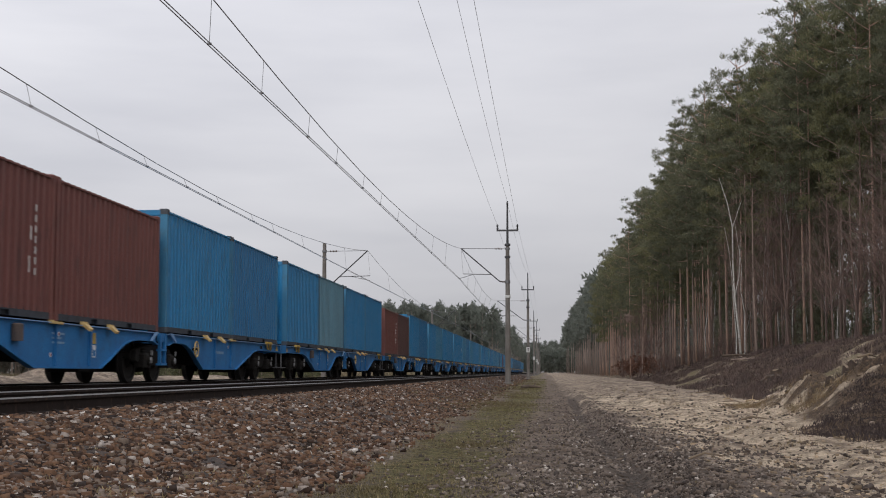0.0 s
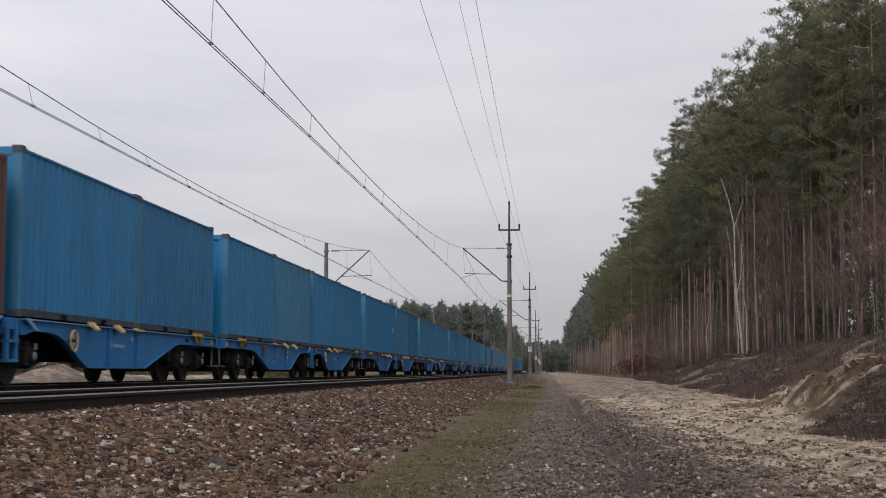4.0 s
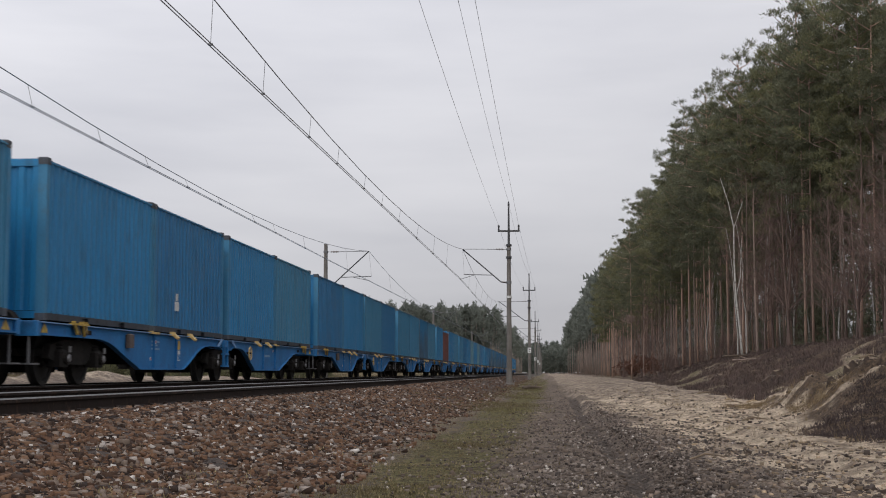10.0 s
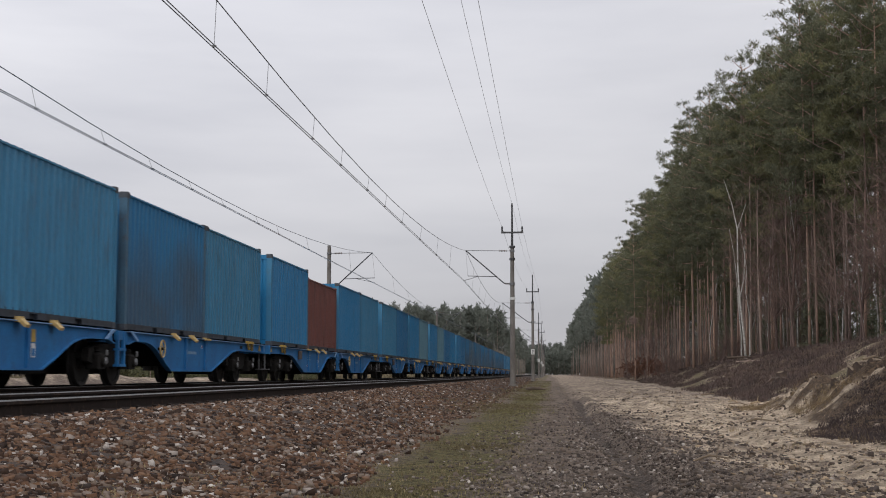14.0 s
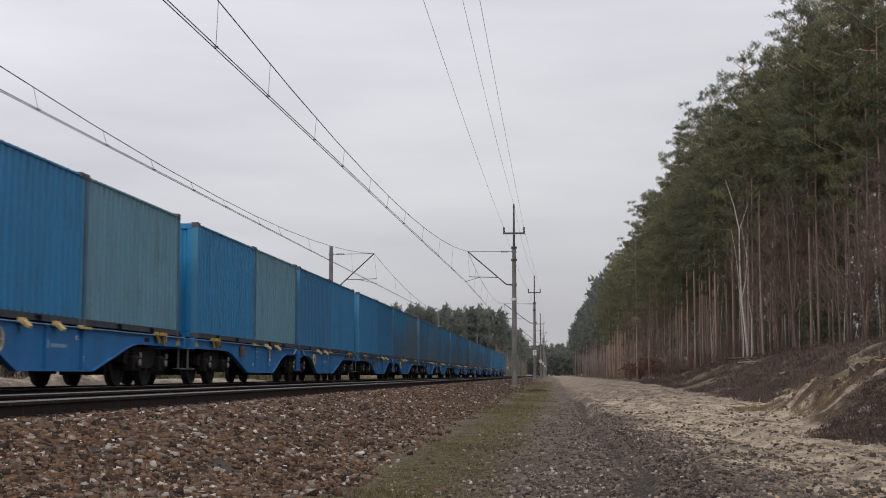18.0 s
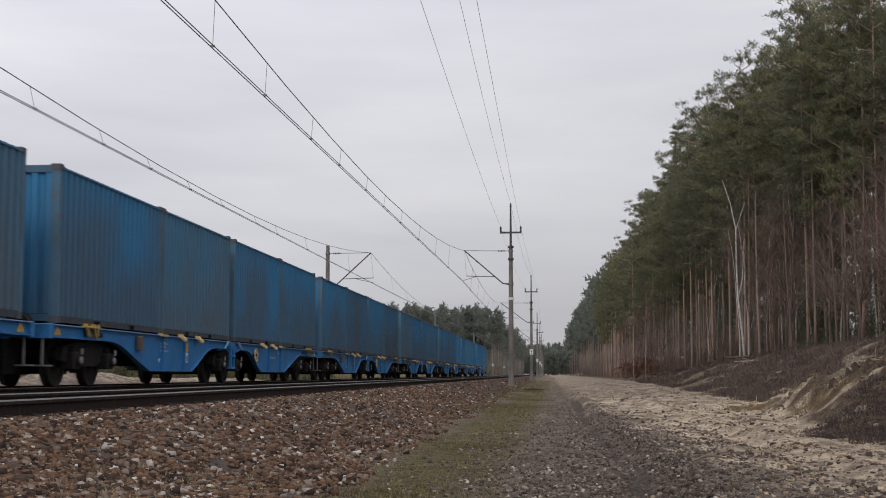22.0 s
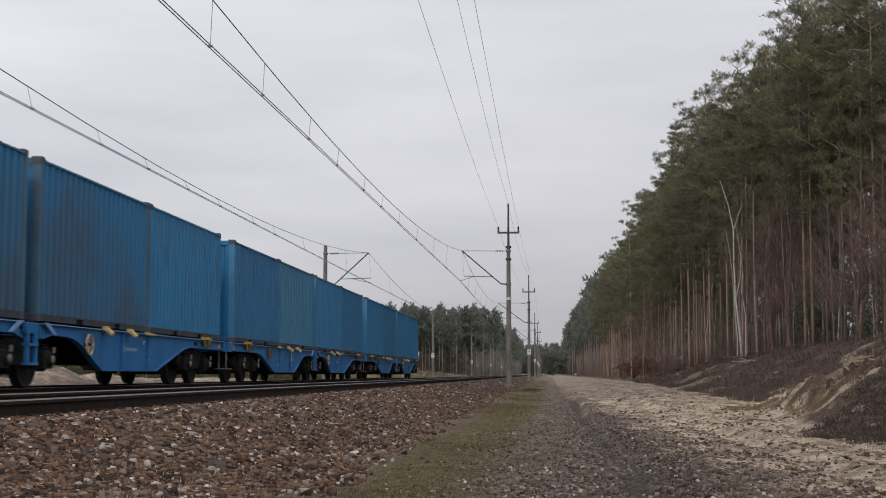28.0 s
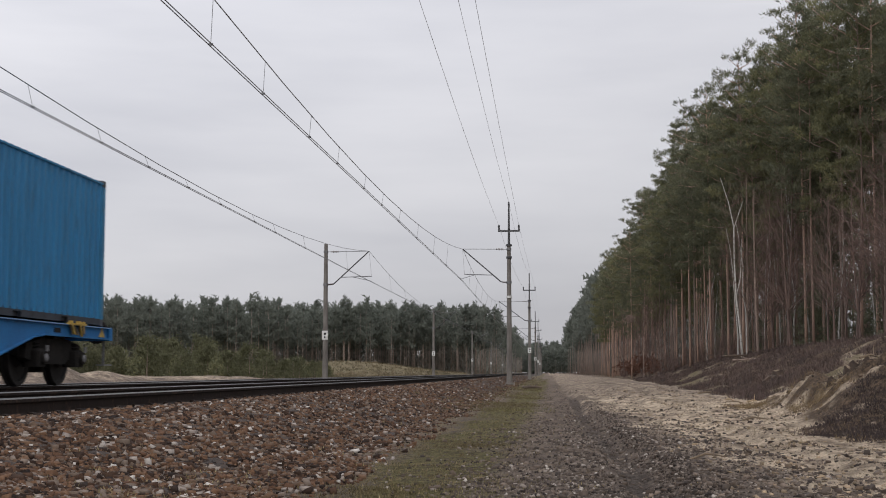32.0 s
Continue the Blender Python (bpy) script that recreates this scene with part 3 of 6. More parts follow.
bx = np.concatenate([np.arange(-12.9, -4.6, 0.35), np.arange(-4.6, -1.45, 0.09)])
by = np.array([-40, -20, -5, 0] + steps(3, 950, 0.10, 1.011, 8))
BX, BY = np.meshgrid(bx, by)
BZ = bed_height(BX) + 0.022 * wobble(BX, BY, 5.0, 8) + 0.02 * wobble(BX, BY, 13.0, 9) * smooth(60, 20, BY) + 0.05 * wobble(BX, BY, 0.6, 4) * smooth(-3.6, -2.2, BX)
BZ = np.where((BX > -4.0), BZ, np.minimum(BZ, -0.16))
idx = np.arange(BX.size).reshape(BX.shape)
quads = np.stack([idx[:-1, :-1], idx[:-1, 1:], idx[1:, 1:], idx[1:, :-1]], -1).reshape(-1, 4)
tagged(new("ballast_bed", array_mesh("ballast_bed", np.stack([BX, BY, BZ], -1).reshape(-1, 3), quads, BED, True)),
       "long shouldered bed of rusty brown crushed stone", "ballast", kind="structure")

# ---- loose stones ----
ROCK_V = np.array([(a, b, c) for a in (-0.72, 0.72) for b in (-0.72, 0.72) for c in (-0.72, 0.72)])
ROCK_F = np.array([(0, 1, 3), (0, 3, 2), (4, 6, 7), (4, 7, 5), (0, 4, 5), (0, 5, 1), (2, 3, 7), (2, 7, 6), (0, 2, 6), (0, 6, 4), (1, 5, 7), (1, 7, 3)])


def scatter(name, px, py, pz, size, material, label, category, flat=0.7, sink=0.25):
    """Many angular stones in one mesh."""
    n = len(px)
    v = ROCK_V[None] * rng.uniform(0.55, 1.35, (n, 8, 3)) * np.stack([rng.uniform(0.75, 1.3, n), rng.uniform(0.75, 1.3, n), rng.uniform(0.55, 1.0, n) * flat / 0.7], -1)[:, None]
    a, b = rng.uniform(0, 6.28, n), rng.normal(0, 0.8, n)
    ca, sa, cb, sb = np.cos(a), np.sin(a), np.cos(b), np.sin(b)
    x, y, z = v[..., 0], v[..., 1] * cb[:, None] - v[..., 2] * sb[:, None], v[..., 1] * sb[:, None] + v[..., 2] * cb[:, None]
    v = np.stack([x * ca[:, None] - y * sa[:, None], x * sa[:, None] + y * ca[:, None], z], -1) * size[:, None, None]
    v += np.stack([px, py, pz + size * sink], -1)[:, None]
    f = ROCK_F[None] + 8 * np.arange(n)[:, None, None]
    return tagged(new(name, array_mesh(name, v.reshape(-1, 3), f.reshape(-1, 3), material)), label, category, kind="stuff")


def along(n, y0, y1, power=2.0):
    """Distances that thin out as the square of the way."""
    u = rng.uniform(0, 1, n)
    return 1 / (1 / y0 + u * (1 / y1 - 1 / y0)) if power == 2 else y0 + (y1 - y0) * u

N1 = 72000
sy = np.concatenate([along(54000, 6.0, 45.0), along(18000, 22.0, 190.0)])
sx = rng.uniform(-4.35, -1.35, N1) + 0.004 * sy
keep = rng.uniform(0, 1, N1) < np.clip((-1.3 - sx + 0.28 * wobble(sx, sy, 1.1, 3) + 0.15 * wobble(sx, sy, 3.7, 1)) / 0.6, 0.03, 1)
sx, sy = sx[keep], sy[keep]
scatter("ballast_stones", sx, sy, np.maximum(bed_height(sx) + 0.05 * wobble(sx, sy, 0.6, 4) * smooth(-3.6, -2.2, sx), height(sx, sy)),
        np.clip(rng.gamma(5, 0.0030, len(sx)), 0.006, 0.034) * np.interp(sy, (0, 30, 80, 190), (1, 1.05, 1.5, 2.2)), STONES,
        "loose rusty brown and pale crushed stones on the shoulder", "ballast")
py = along(42000, 6.5, 60.0)
px = rng.normal(0.62, 0.66, len(py))
keep = (lumps(px, py * 0.5, 1.5, 7, 4) > rng.normal(-0.4, 0.3, len(px))) & (rng.uniform(0, 1, len(px)) < np.interp(py, (0, 16, 34, 60), (1, 1, 0.4, 0.15)))
px, py = px[keep], py[keep]
scatter("path_gravel", px, py, height(px, py), np.clip(rng.gamma(2.0, 0.0032, len(py)), 0.003, 0.018) * np.interp(py, (0, 30, 70), (1, 1.1, 1.8)), PEBBLES,
        "small grey gravel pressed into the rutted track", "gravel", sink=0.12)


# ---- the two tracks ----
def rail_mesh():
    """Flat-bottomed rail, head at z = 0."""
    half = [(0.075, -0.172), (0.075, -0.160), (0.012, -0.135), (0.010, -0.055), (0.036, -0.038), (0.036, -0.012), (0.028, -0.001)]
    prof = half + [(-a, b) for a, b in half[::-1]]
    ys = [-40.0, 0.0, 20.0, 60.0, 150.0, 400.0, 950.0]
    n = len(prof)
    v = [(a, y, b) for y in ys for a, b in prof]
    f, tops = [], []
    for i in range(len(ys) - 1):
        for k in range(n):
            f.append((i * n + k, i * n + (k + 1) % n, i * n + n + (k + 1) % n, i * n + n + k))
            tops.append(1 if k in (5, 6, 7) else 0)
    me = bpy.data.meshes.new("rail")
    me.from_pydata(v, [], f)
    me.materials.append(RAIL_SIDE)
    me.materials.append(RAIL_TOP)
    me.polygons.foreach_set("material_index", tops)
    me.update()
    return me


RAIL = rail_mesh()
SLEEP = Build().prism([(-1.25, -0.38), (1.25, -0.38), (1.25, -0.20), (0.95, -0.175), (0.5, -0.175), (0.3, -0.21), (-0.3, -0.21), (-0.5, -0.175), (-0.95, -0.175), (-1.25, -0.20)], -0.13, 0.13, "y").mesh("sleeper", SLEEPER)
CLIP = Build().prism([(0.04, -0.16), (0.06, -0.13), (0.10, -0.135), (0.13, -0.175), (0.13, -0.19), (0.04, -0.19)], -0.05, 0.05, "y").mesh("rail_clip", RAIL_SIDE)
for cx in (-5.3, -9.3):
    track = tagged(new("railway_track"), "straight railway track of steel rails on concrete sleepers in ballast", "railway track", "double line")
    track.location = (cx, 0, 0)
    for side in (-0.7525, 0.7525):
        part("rail", RAIL, None, track, at=(side, 0, 0))
    for k in range(110):
        part("sleeper", SLEEP, None, track, at=(0, 8 + 0.6 * k, 0.02))
    for k in range(60):
        part("rail_clip", CLIP, None, track, at=(0.7525, 8 + 0.6 * k, 0.005))


# ---- masts and wires ----
def wire(name, pts, r, label, mats=None, group="overhead wires"):
    return tagged(part(name, Build().tube(pts, r, 5), mats or WIRE), label, "wire", group)


def lattice_insulator(b, p, q, r=0.055, n=5):
    p, q = V3(p), V3(q)
    for k in range(n):
        c = p.lerp(q, (k + 0.5) / n)
        d = (q - p).normalized() * (q - p).length / n * 0.22
        b.tube([c - d, c + d], r, 8)


def mast(x, y, base, top, side, arm_top, steady, wire_x, contact, power=True, sign=0.0, band=0.0, label=""):
    """A concrete mast with its bracket; side: +1 when the bracket reaches to +x."""
    thing = tagged(new("catenary_mast"), label, "catenary mast", "masts along the line")
    thing.location = (x, y, 0)
    part("pole", Build().tube([(0, 0, base), (0, 0, top)], [0.165, 0.105], 12), CONCRETE, thing)
    part("foundation", Build().box(-0.3, 0.3, -0.3, 0.3, base - 0.5, base + 0.06, 0.05), CONCRETE, thing)
    ax, sx_, cx_ = arm_top - x, steady - x, wire_x - x
    root = arm_height(contact)
    bracket = part("bracket_tube", Build().tube([(side * 0.1, 0, root), (side * 0.45, 0, root + 0.03), (ax, 0, contact + 1.75)], 0.034, 8), DARK_STEEL, thing)
    b = Build()
    lattice_insulator(b, (side * 0.16, 0, root), (side * 0.42, 0, root + 0.03))
    part("insulator", b, INSUL, bracket)
    tie = part("top_tie", Build().tube([(side * 0.1, 0, contact + 1.72), (ax, 0, contact + 1.75)], 0.016, 6), DARK_STEEL, thing)
    b = Build()
    lattice_insulator(b, (side * 0.3, 0, contact + 1.722), (side * 0.75, 0, contact + 1.73))
    part("insulator", b, INSUL, tie)
    d = (V3((ax, 0, contact + 1.75)) - V3((side * 0.45, 0, root + 0.03)))
    k = (contact + 0.25 - root - 0.03) / d.z
    reg = part("registration_tube", Build().tube([(side * 0.45 + d.x * k, 0, contact + 0.25), (sx_, 0, contact + 0.3)], 0.022, 6), DARK_STEEL, thing)
    part("steady_arm", Build().tube([(cx_ - side * -0.05, 0, contact + 0.02), ((sx_ + side * 0.45 * (1 if cx_ * side > sx_ * side else -1)) * 0.5 + 0.5 * (side * 0.45 + d.x * k), 0, contact + 0.27)], 0.014, 6), DARK_STEEL, thing)
    part("stay_wire", Build().tube([(sx_, 0, contact + 0.3), (ax, 0, contact + 1.75)], 0.006, 5), WIRE, reg)
    part("clamp_band", Build().lathe([(root - 0.08, 0.15), (root + 0.08, 0.15)], 14, "z"), GALV, thing)
    part("clamp_band", Build().lathe([(contact + 1.66, 0.135), (contact + 1.78, 0.135)], 14, "z"), GALV, thing)
    if power:
        post = part("pole_extension", Build().tube([(0, 0, top - 0.9), (0, 0, top + 0.1), (0, 0, 9.75)], [0.075, 0.07, 0.045], 8), DARK_STEEL, thing)
        for zc in (top - 0.75, top - 0.05):
            part("clamp_band", Build().lathe([(zc - 0.06, 0.165), (zc + 0.06, 0.165)], 14, "z"), DARK_STEEL, post)
        cross = part("crossarm", Build().box(-0.62, 0.62, -0.045, 0.045, 8.22, 8.32), DARK_STEEL, thing)
        for s in (-0.57, 0.57):
            part("insulator", Build().lathe([(8.28, 0.04), (8.36, 0.055), (8.44, 0.04), (8.52, 0.062), (8.62, 0.04)], 10, "z"), DARK_STEEL, cross, at=(s, 0, 0))
        part("insulator", Build().lathe([(9.7, 0.045), (9.8, 0.06), (9.95, 0.035)], 10, "z"), DARK_STEEL, post)
    if sign:
        plate = part("number_plate", Build().box(-0.17, 0.17, -0.185, -0.165, sign - 0.26, sign + 0.26), WHITE, thing)
        part("plate_bar", Build().box(-0.06, 0.07, -0.19, -0.186, sign + 0.02, sign + 0.14), BLACK, plate)
        part("plate_bar", Build().box(-0.05, 0.04, -0.19, -0.186, sign - 0.17, sign - 0.06), BLACK, plate)
    if band:
        part("white_band", Build().lathe([(band - 0.07, 0.165), (band + 0.07, 0.163)], 14, "z"), WHITE, thing)
    return thing


def arm_height(contact):
    return contact - 0.17


LM, RM = "tall grey concrete mast with a steel bracket over the far track", "grey concrete mast with a bracket and a power-line crossarm on top"
mast(-12.6, 77.0, -0.5, 7.6, 1, -10.1, -9.95, -10.0, 5.42, False, sign=2.35, label=LM)
mast(-2.08, 77.0, -0.42, 7.5, -1, -4.72, -4.62, -4.82, 5.5, True, band=4.5, label=RM)
for k, (yy, xx) in enumerate(((152, -12.6), (231, -12.55), (309, -12.5), (388, -12.5), (466, -12.4), (545, -12.4))):
    mast(xx, yy, -0.5, 7.3, 1, -10.0, -9.85, -9.6, 5.4, False, sign=2.35 if k < 4 else 0, label=LM)
for k, (yy, xx) in enumerate(((133, -1.62), (215, -1.7), (262, -1.55), (330, -1.6), (400, -1.7), (480, -1.7))):
    mast(xx, yy, -0.45, 7.3, -1, -4.6, -4.5, -4.9, 5.45, True, sign=2.4 if k < 4 else 0, label=RM)


def sagging(x0, x1, y0, y1, z0, z1, sag, n=14):
    out = []
    for k in range(n + 1):
        u = k / n
        out.append((x0 + (x1 - x0) * u, y0 + (y1 - y0) * u, z0 + (z1 - z0) * u - 4 * sag * u * (1 - u)))
    return out


def at_y(pts, y):
    for p, q in zip(pts, pts[1:]):
        if p[1] <= y <= q[1]:
            u = (y - p[1]) / (q[1] - p[1])
            return tuple(a + (b - a) * u for a, b in zip(p, q))
    return pts[-1]


def catenary(stops, c_sag, m_sag, drop_y, drops):
    """Twin contact wires, messenger and droppers over one track, span by span: stops of (y, contact x, contact z, messenger x, messenger z)."""
    for k, (a, b) in enumerate(zip(stops, stops[1:])):
        fall = ((b[0] - a[0]) / 78.0) ** 2
        low = sagging(a[1], b[1], a[0], b[0], a[2], b[2], c_sag)
        high = sagging(a[3], b[3], a[0], b[0], a[4], b[4], m_sag * fall)
        for s in (-0.03, 0.03):
            wire("contact_wire", [(x + s, y, z) for x, y, z in low], 0.0095, "dark copper contact wire over the rails")
        line = wire("messenger_wire", high, 0.011, "sagging dark messenger wire above the contact wires")
        if k < 2:
            for y in (drop_y if k == 0 else [a[0] + d for d in drops]):
                p, q = at_y(low, y), at_y(high, y)
                part("dropper", Build().tube([p, q], 0.0052, 4), WIRE, line)
                part("dropper_clamp", Build().box(p[0] - 0.035, p[0] + 0.035, y - 0.02, y + 0.02, p[2] - 0.01, p[2] + 0.025), WIRE, line)


catenary([(-1.0, -8.9, 4.84, -9.0, 6.53), (77, -10.0, 5.42, -10.1, 7.17), (152, -9.6, 5.4, -10.0, 7.15), (231, -9.8, 5.4, -9.9, 7.15), (309, -9.6, 5.4, -9.9, 7.15), (388, -9.6, 5.4, -9.9, 7.15)],
         0.02, 1.52, (12, 18, 23.6, 27.6, 31.2, 35, 38.8, 43.8, 47.5, 54, 60, 67), (10, 19, 28, 36, 44, 52, 62))
catenary([(-1.0, -5.6, 5.5, -5.6, 7.7), (77, -4.82, 5.52, -4.72, 7.25), (133, -4.9, 5.45, -4.6, 7.2), (215, -4.9, 5.45, -4.7, 7.2), (262, -4.9, 5.45, -4.6, 7.2), (330, -4.9, 5.45, -4.6, 7.2)],
         0.01, 1.6, (15, 21.2, 25.1, 29.9, 33.8, 38.5, 42.4, 47, 53, 60, 67), (8, 16, 24, 32, 40, 48))
stops = [(-1.0, -2.08), (77, -2.08), (133, -1.62), (215, -1.7), (262, -1.55), (330, -1.6)]
for (y0, x0), (y1, x1) in zip(stops, stops[1:]):
    for off, z, sag in ((-0.57, 8.6, 0.5), (0.57, 8.6, 0.2), (0.0, 9.95, 0.7)):
        wire("power_line_wire", sagging(x0 + off, x1 + off, y0, y1, z, z, sag), 0.0055, "thin pale power-line wire slung between masts", LINE)

# ---- the container train ----
CL, CW = 6.058, 2.438
DECK = 1.065


TALL = {k: 2.41 if k in ("brown", "umber") else 2.66 for k in SKINS}


WORN = ("grey", "grime", "sooty", "dusty")


def corrugated(length, z0, z1, pitch=0.278, depth=0.068):
    """Upright trapezoid folds along y, bulging to +x."""
    n = max(2, int(round(length / pitch)))
    p = length / n
    line = []
    for k in range(n):
        y = -length / 2 + k * p
        line += [(0, y), (0, y + 0.30 * p), (depth, y + 0.46 * p), (depth, y + 0.84 * p)]
    line.append((0, length / 2))
    v = [(a, y, z) for z in (z0, z1) for a, y in line]
    m = len(line)
    return v, [(i, i + 1, i + 1 + m, i + m) for i in range(m - 1)]


def flip(verts, sx=1, swap=False, dx=0.0, dy=0.0):
    return [((y if swap else x * sx) + dx, (x * sx if swap else y) + dy, z) for x, y, z in verts]


def container_meshes(key, skin):
    """The meshes of one container, shared by all that have its paint."""
    out = {}
    CH = TALL[key]
    for s, name in ((1, "east"), (-1, "west")):
        v, f = corrugated(CL - 0.24, 0.118, CH - 0.08)
        out["side_" + name] = Build().add(flip(v, s, dx=s * (CW / 2 - 0.084)), f).mesh("side_panel", skin)
    v, f = corrugated(CW - 0.24, 0.16, CH - 0.1, 0.25, 0.045)
    out["end"] = Build().add(flip(v, -1, True, dy=-(CL / 2 - 0.06)), f).mesh("end_panel", skin)
    b = Build()
    n = 26
    for k in range(n):
        y0 = -CL / 2 + 0.12 + k * (CL - 0.24) / n
        w = (CL - 0.24) / n
        b.add([(-1.13, y0, CH - 0.045), (1.13, y0, CH - 0.045), (1.13, y0 + w * 0.5, CH - 0.02), (-1.13, y0 + w * 0.5, CH - 0.02),
               (1.13, y0 + w, CH - 0.045), (-1.13, y0 + w, CH - 0.045)], [(0, 1, 2, 3), (3, 2, 4, 5)])
    out["roof"] = b.mesh("roof_panel", skin)
    b = Build().box(-0.03, 0.03, -CL / 2 + 0.16, CL / 2 - 0.16, CH - 0.08, CH - 0.05)
    out["top_rail"] = b.mesh("top_rail", skin)
    # Dark teeth added along the roof edge for shade notches under the rail.
    b = Build()
    for k in range(21):
        y = -CL / 2 + 0.26 + 0.278 * k
        b.prism([(y - 0.06, CH - 0.05), (y + 0.06, CH - 0.05), (y + 0.045, CH - 0.036), (y - 0.045, CH - 0.036)], -0.03, 0.02, "x")
    out["bow"] = b.mesh("roof_bow_ends", TOPRAIL if key not in ("brown", "umber") else skin)
    b = Build().box(-CW / 2 + 0.16, CW / 2 - 0.16, -0.04, 0.04, -0.06, 0.06)
    out["header"] = b.mesh("end_rail", skin)
    # bottom side rail with its forklift pockets left open
    h = CL / 2 - 0.16
    line = [(-h, 0.012), (-1.2, 0.012), (-1.2, 0.1), (-0.86, 0.1), (-0.86, 0.012), (0.86, 0.012), (0.86, 0.1), (1.2, 0.1), (1.2, 0.012), (h, 0.012), (h, 0.122), (-h, 0.122)]
    out["bottom_rail"] = Build().prism(line, -0.03, 0.03, "x").mesh("bottom_rail", UNDER)
    # Near-black block behind each opening; the pocket's shade is in the colour.
    out["pocket"] = Build().box(-CW / 2 + 0.06, CW / 2 - 0.06, -0.16, 0.16, 0.02, 0.095).mesh("fork_pocket", POCKET_SHADE)
    out["floor"] = Build().box(-CW / 2 + 0.06, CW / 2 - 0.06, -CL / 2 + 0.1, CL / 2 - 0.1, 0.125, 0.165).mesh("floor_panel", UNDER)
    prof = [(0, 0), (0.13, 0), (0.15, 0.02), (0.15, 0.12), (0.06, 0.15), (0.0, 0.15)]
    out["post"] = Build().prism([(a - 0.075, c - 0.075) for a, c in prof], 0.115, CH - 0.115, "z").mesh("corner_post", POST if key in WORN else POST_BLUE if key not in ("brown", "umber") else skin)
    b = Build().box(-0.089, 0.089, -0.089, 0.089, -0.06, 0.06, 0.012)
    b.box(-0.092, 0.092, -0.03, 0.03, -0.025, 0.025).box(-0.03, 0.03, -0.092, 0.092, -0.025, 0.025)
    out["casting"] = b.mesh("corner_casting", CASTING if key not in ("brown", "umber") else skin)
    prof = [(0.0, 0.0), (0.0, 0.04), (0.25, 0.04), (0.29, 0.052), (0.55, 0.052), (0.6, 0.04), (0.85, 0.04), (0.89, 0.052), (1.1, 0.052), (1.138, 0.04), (1.138, 0.0)]
    out["door"] = Build().prism(prof, 0.17, CH - 0.14, "z").mesh("door", skin)
    b = Build()
    for k in range(6):
        b.box(0.94, 0.99, -CL / 2 + 0.046, -CL / 2 + 0.056, CH - 0.5 - 0.115 * k, CH - 0.42 - 0.115 * k)
    out["end_text"] = b.mesh("lettering_bar", WHITE)
    out["rods"] = Build().tube([(0, 0, 0.14), (0, 0, CH - 0.12)], 0.017, 6).mesh("lock_rod", GALV)
    return out


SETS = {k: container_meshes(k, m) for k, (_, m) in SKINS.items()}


def container(key, marks=()):
    """One twenty-foot box. marks: bars of lost lettering on its east side, as (y, z, width, height)."""
    tone = SKINS[key][0]
    s = SETS[key]
    thing = tagged(new("shipping_container"), f"{tone} corrugated steel twenty-foot container riding on a wagon", "shipping container", "containers on the train")
    for name in ("side_east", "side_west"):
        part("side_panel", s[name], None, thing)
    CH = TALL[key]
    for name, mesh in (("end_panel", "end"), ("roof_panel", "roof"), ("floor_panel", "floor")):
        part(name, s[mesh], None, thing)
    for q in (-1, 1):
        rail = part("top_rail", s["top_rail"], None, thing, at=(q * (CW / 2 - 0.03), 0, 0))
        part("roof_bow_ends", s["bow"], None, rail)
        part("bottom_rail", s["bottom_rail"], None, thing, at=(q * (CW / 2 - 0.034), 0, 0))
        part("fork_pocket", s["pocket"], None, thing, at=(0, q * 1.03, 0))
        for z in (0.09, CH - 0.085):
            part("end_rail", s["header"], None, thing, at=(0, q * (CL / 2 - 0.04), z))
    for x in (-1.15, 0.012):
        door = part("door", s["door"], None, thing, at=(x, CL / 2 - 0.06, 0))
        for q in (0.3, 0.8):
            part("lock_rod", s["rods"], None, door, at=(q, 0.07, 0))
    for i, (px_, py_) in enumerate(((1, -1), (1, 1), (-1, 1), (-1, -1))):
        turn = {(1, -1): 90, (1, 1): 180, (-1, 1): 270, (-1, -1): 0}[(px_, py_)]
        post = part("corner_post", s["post"], None, thing, at=pose(px_ * (CW / 2 - 0.08), py_ * (CL / 2 - 0.08), 0, 0, 0, turn))
        for z in (0.06, CH - 0.058):
            part("corner_casting", s["casting"], None, thing, at=(px_ * (CW / 2 - 0.089), py_ * (CL / 2 - 0.089), z))
    if key in ("teal", "blue", "deep"):
        part("lettering_bar", s["end_text"], None, thing)
    for y, z, w, h in marks:
        part("lettering_bar", Build().box(CW / 2 - 0.02, CW / 2 - 0.006, y - w / 2, y + w / 2, z - h / 2, z + h / 2), WHITE, thing)
    return thing


# -- the wagon: two short frames on three bogies, articulated in the middle --
SILL_LINES = {
    -1: [(0.42, DECK - 0.045), (12.7, DECK - 0.045), (12.7, 0.84), (9.75, 0.84), (9.25, 0.79), (8.85, 0.70), (7.9, 0.45), (7.28, 0.30), (4.02, 0.30),
         (3.5, 0.46), (2.95, 0.66), (2.6, 0.77), (2.2, 0.84), (1.7, 0.87), (0.8, 0.87), (0.42, 0.80)],
    1: [(0.42, DECK - 0.045), (12.7, DECK - 0.045), (12.7, 0.84), (9.5, 0.84), (9.0, 0.79), (8.6, 0.70), (7.5, 0.45), (6.85, 0.30), (3.4, 0.30),
        (2.95, 0.46), (2.5, 0.65), (2.2, 0.76), (1.85, 0.84), (1.5, 0.87), (0.8, 0.87), (0.42, 0.80)]}


def sill_mesh(x, sign):
    b = Build()
    prof = [(s * sign, z) for s, z in SILL_LINES[sign]]
    b.prism(prof, x - 0.02, x + 0.02, "x")
    return b


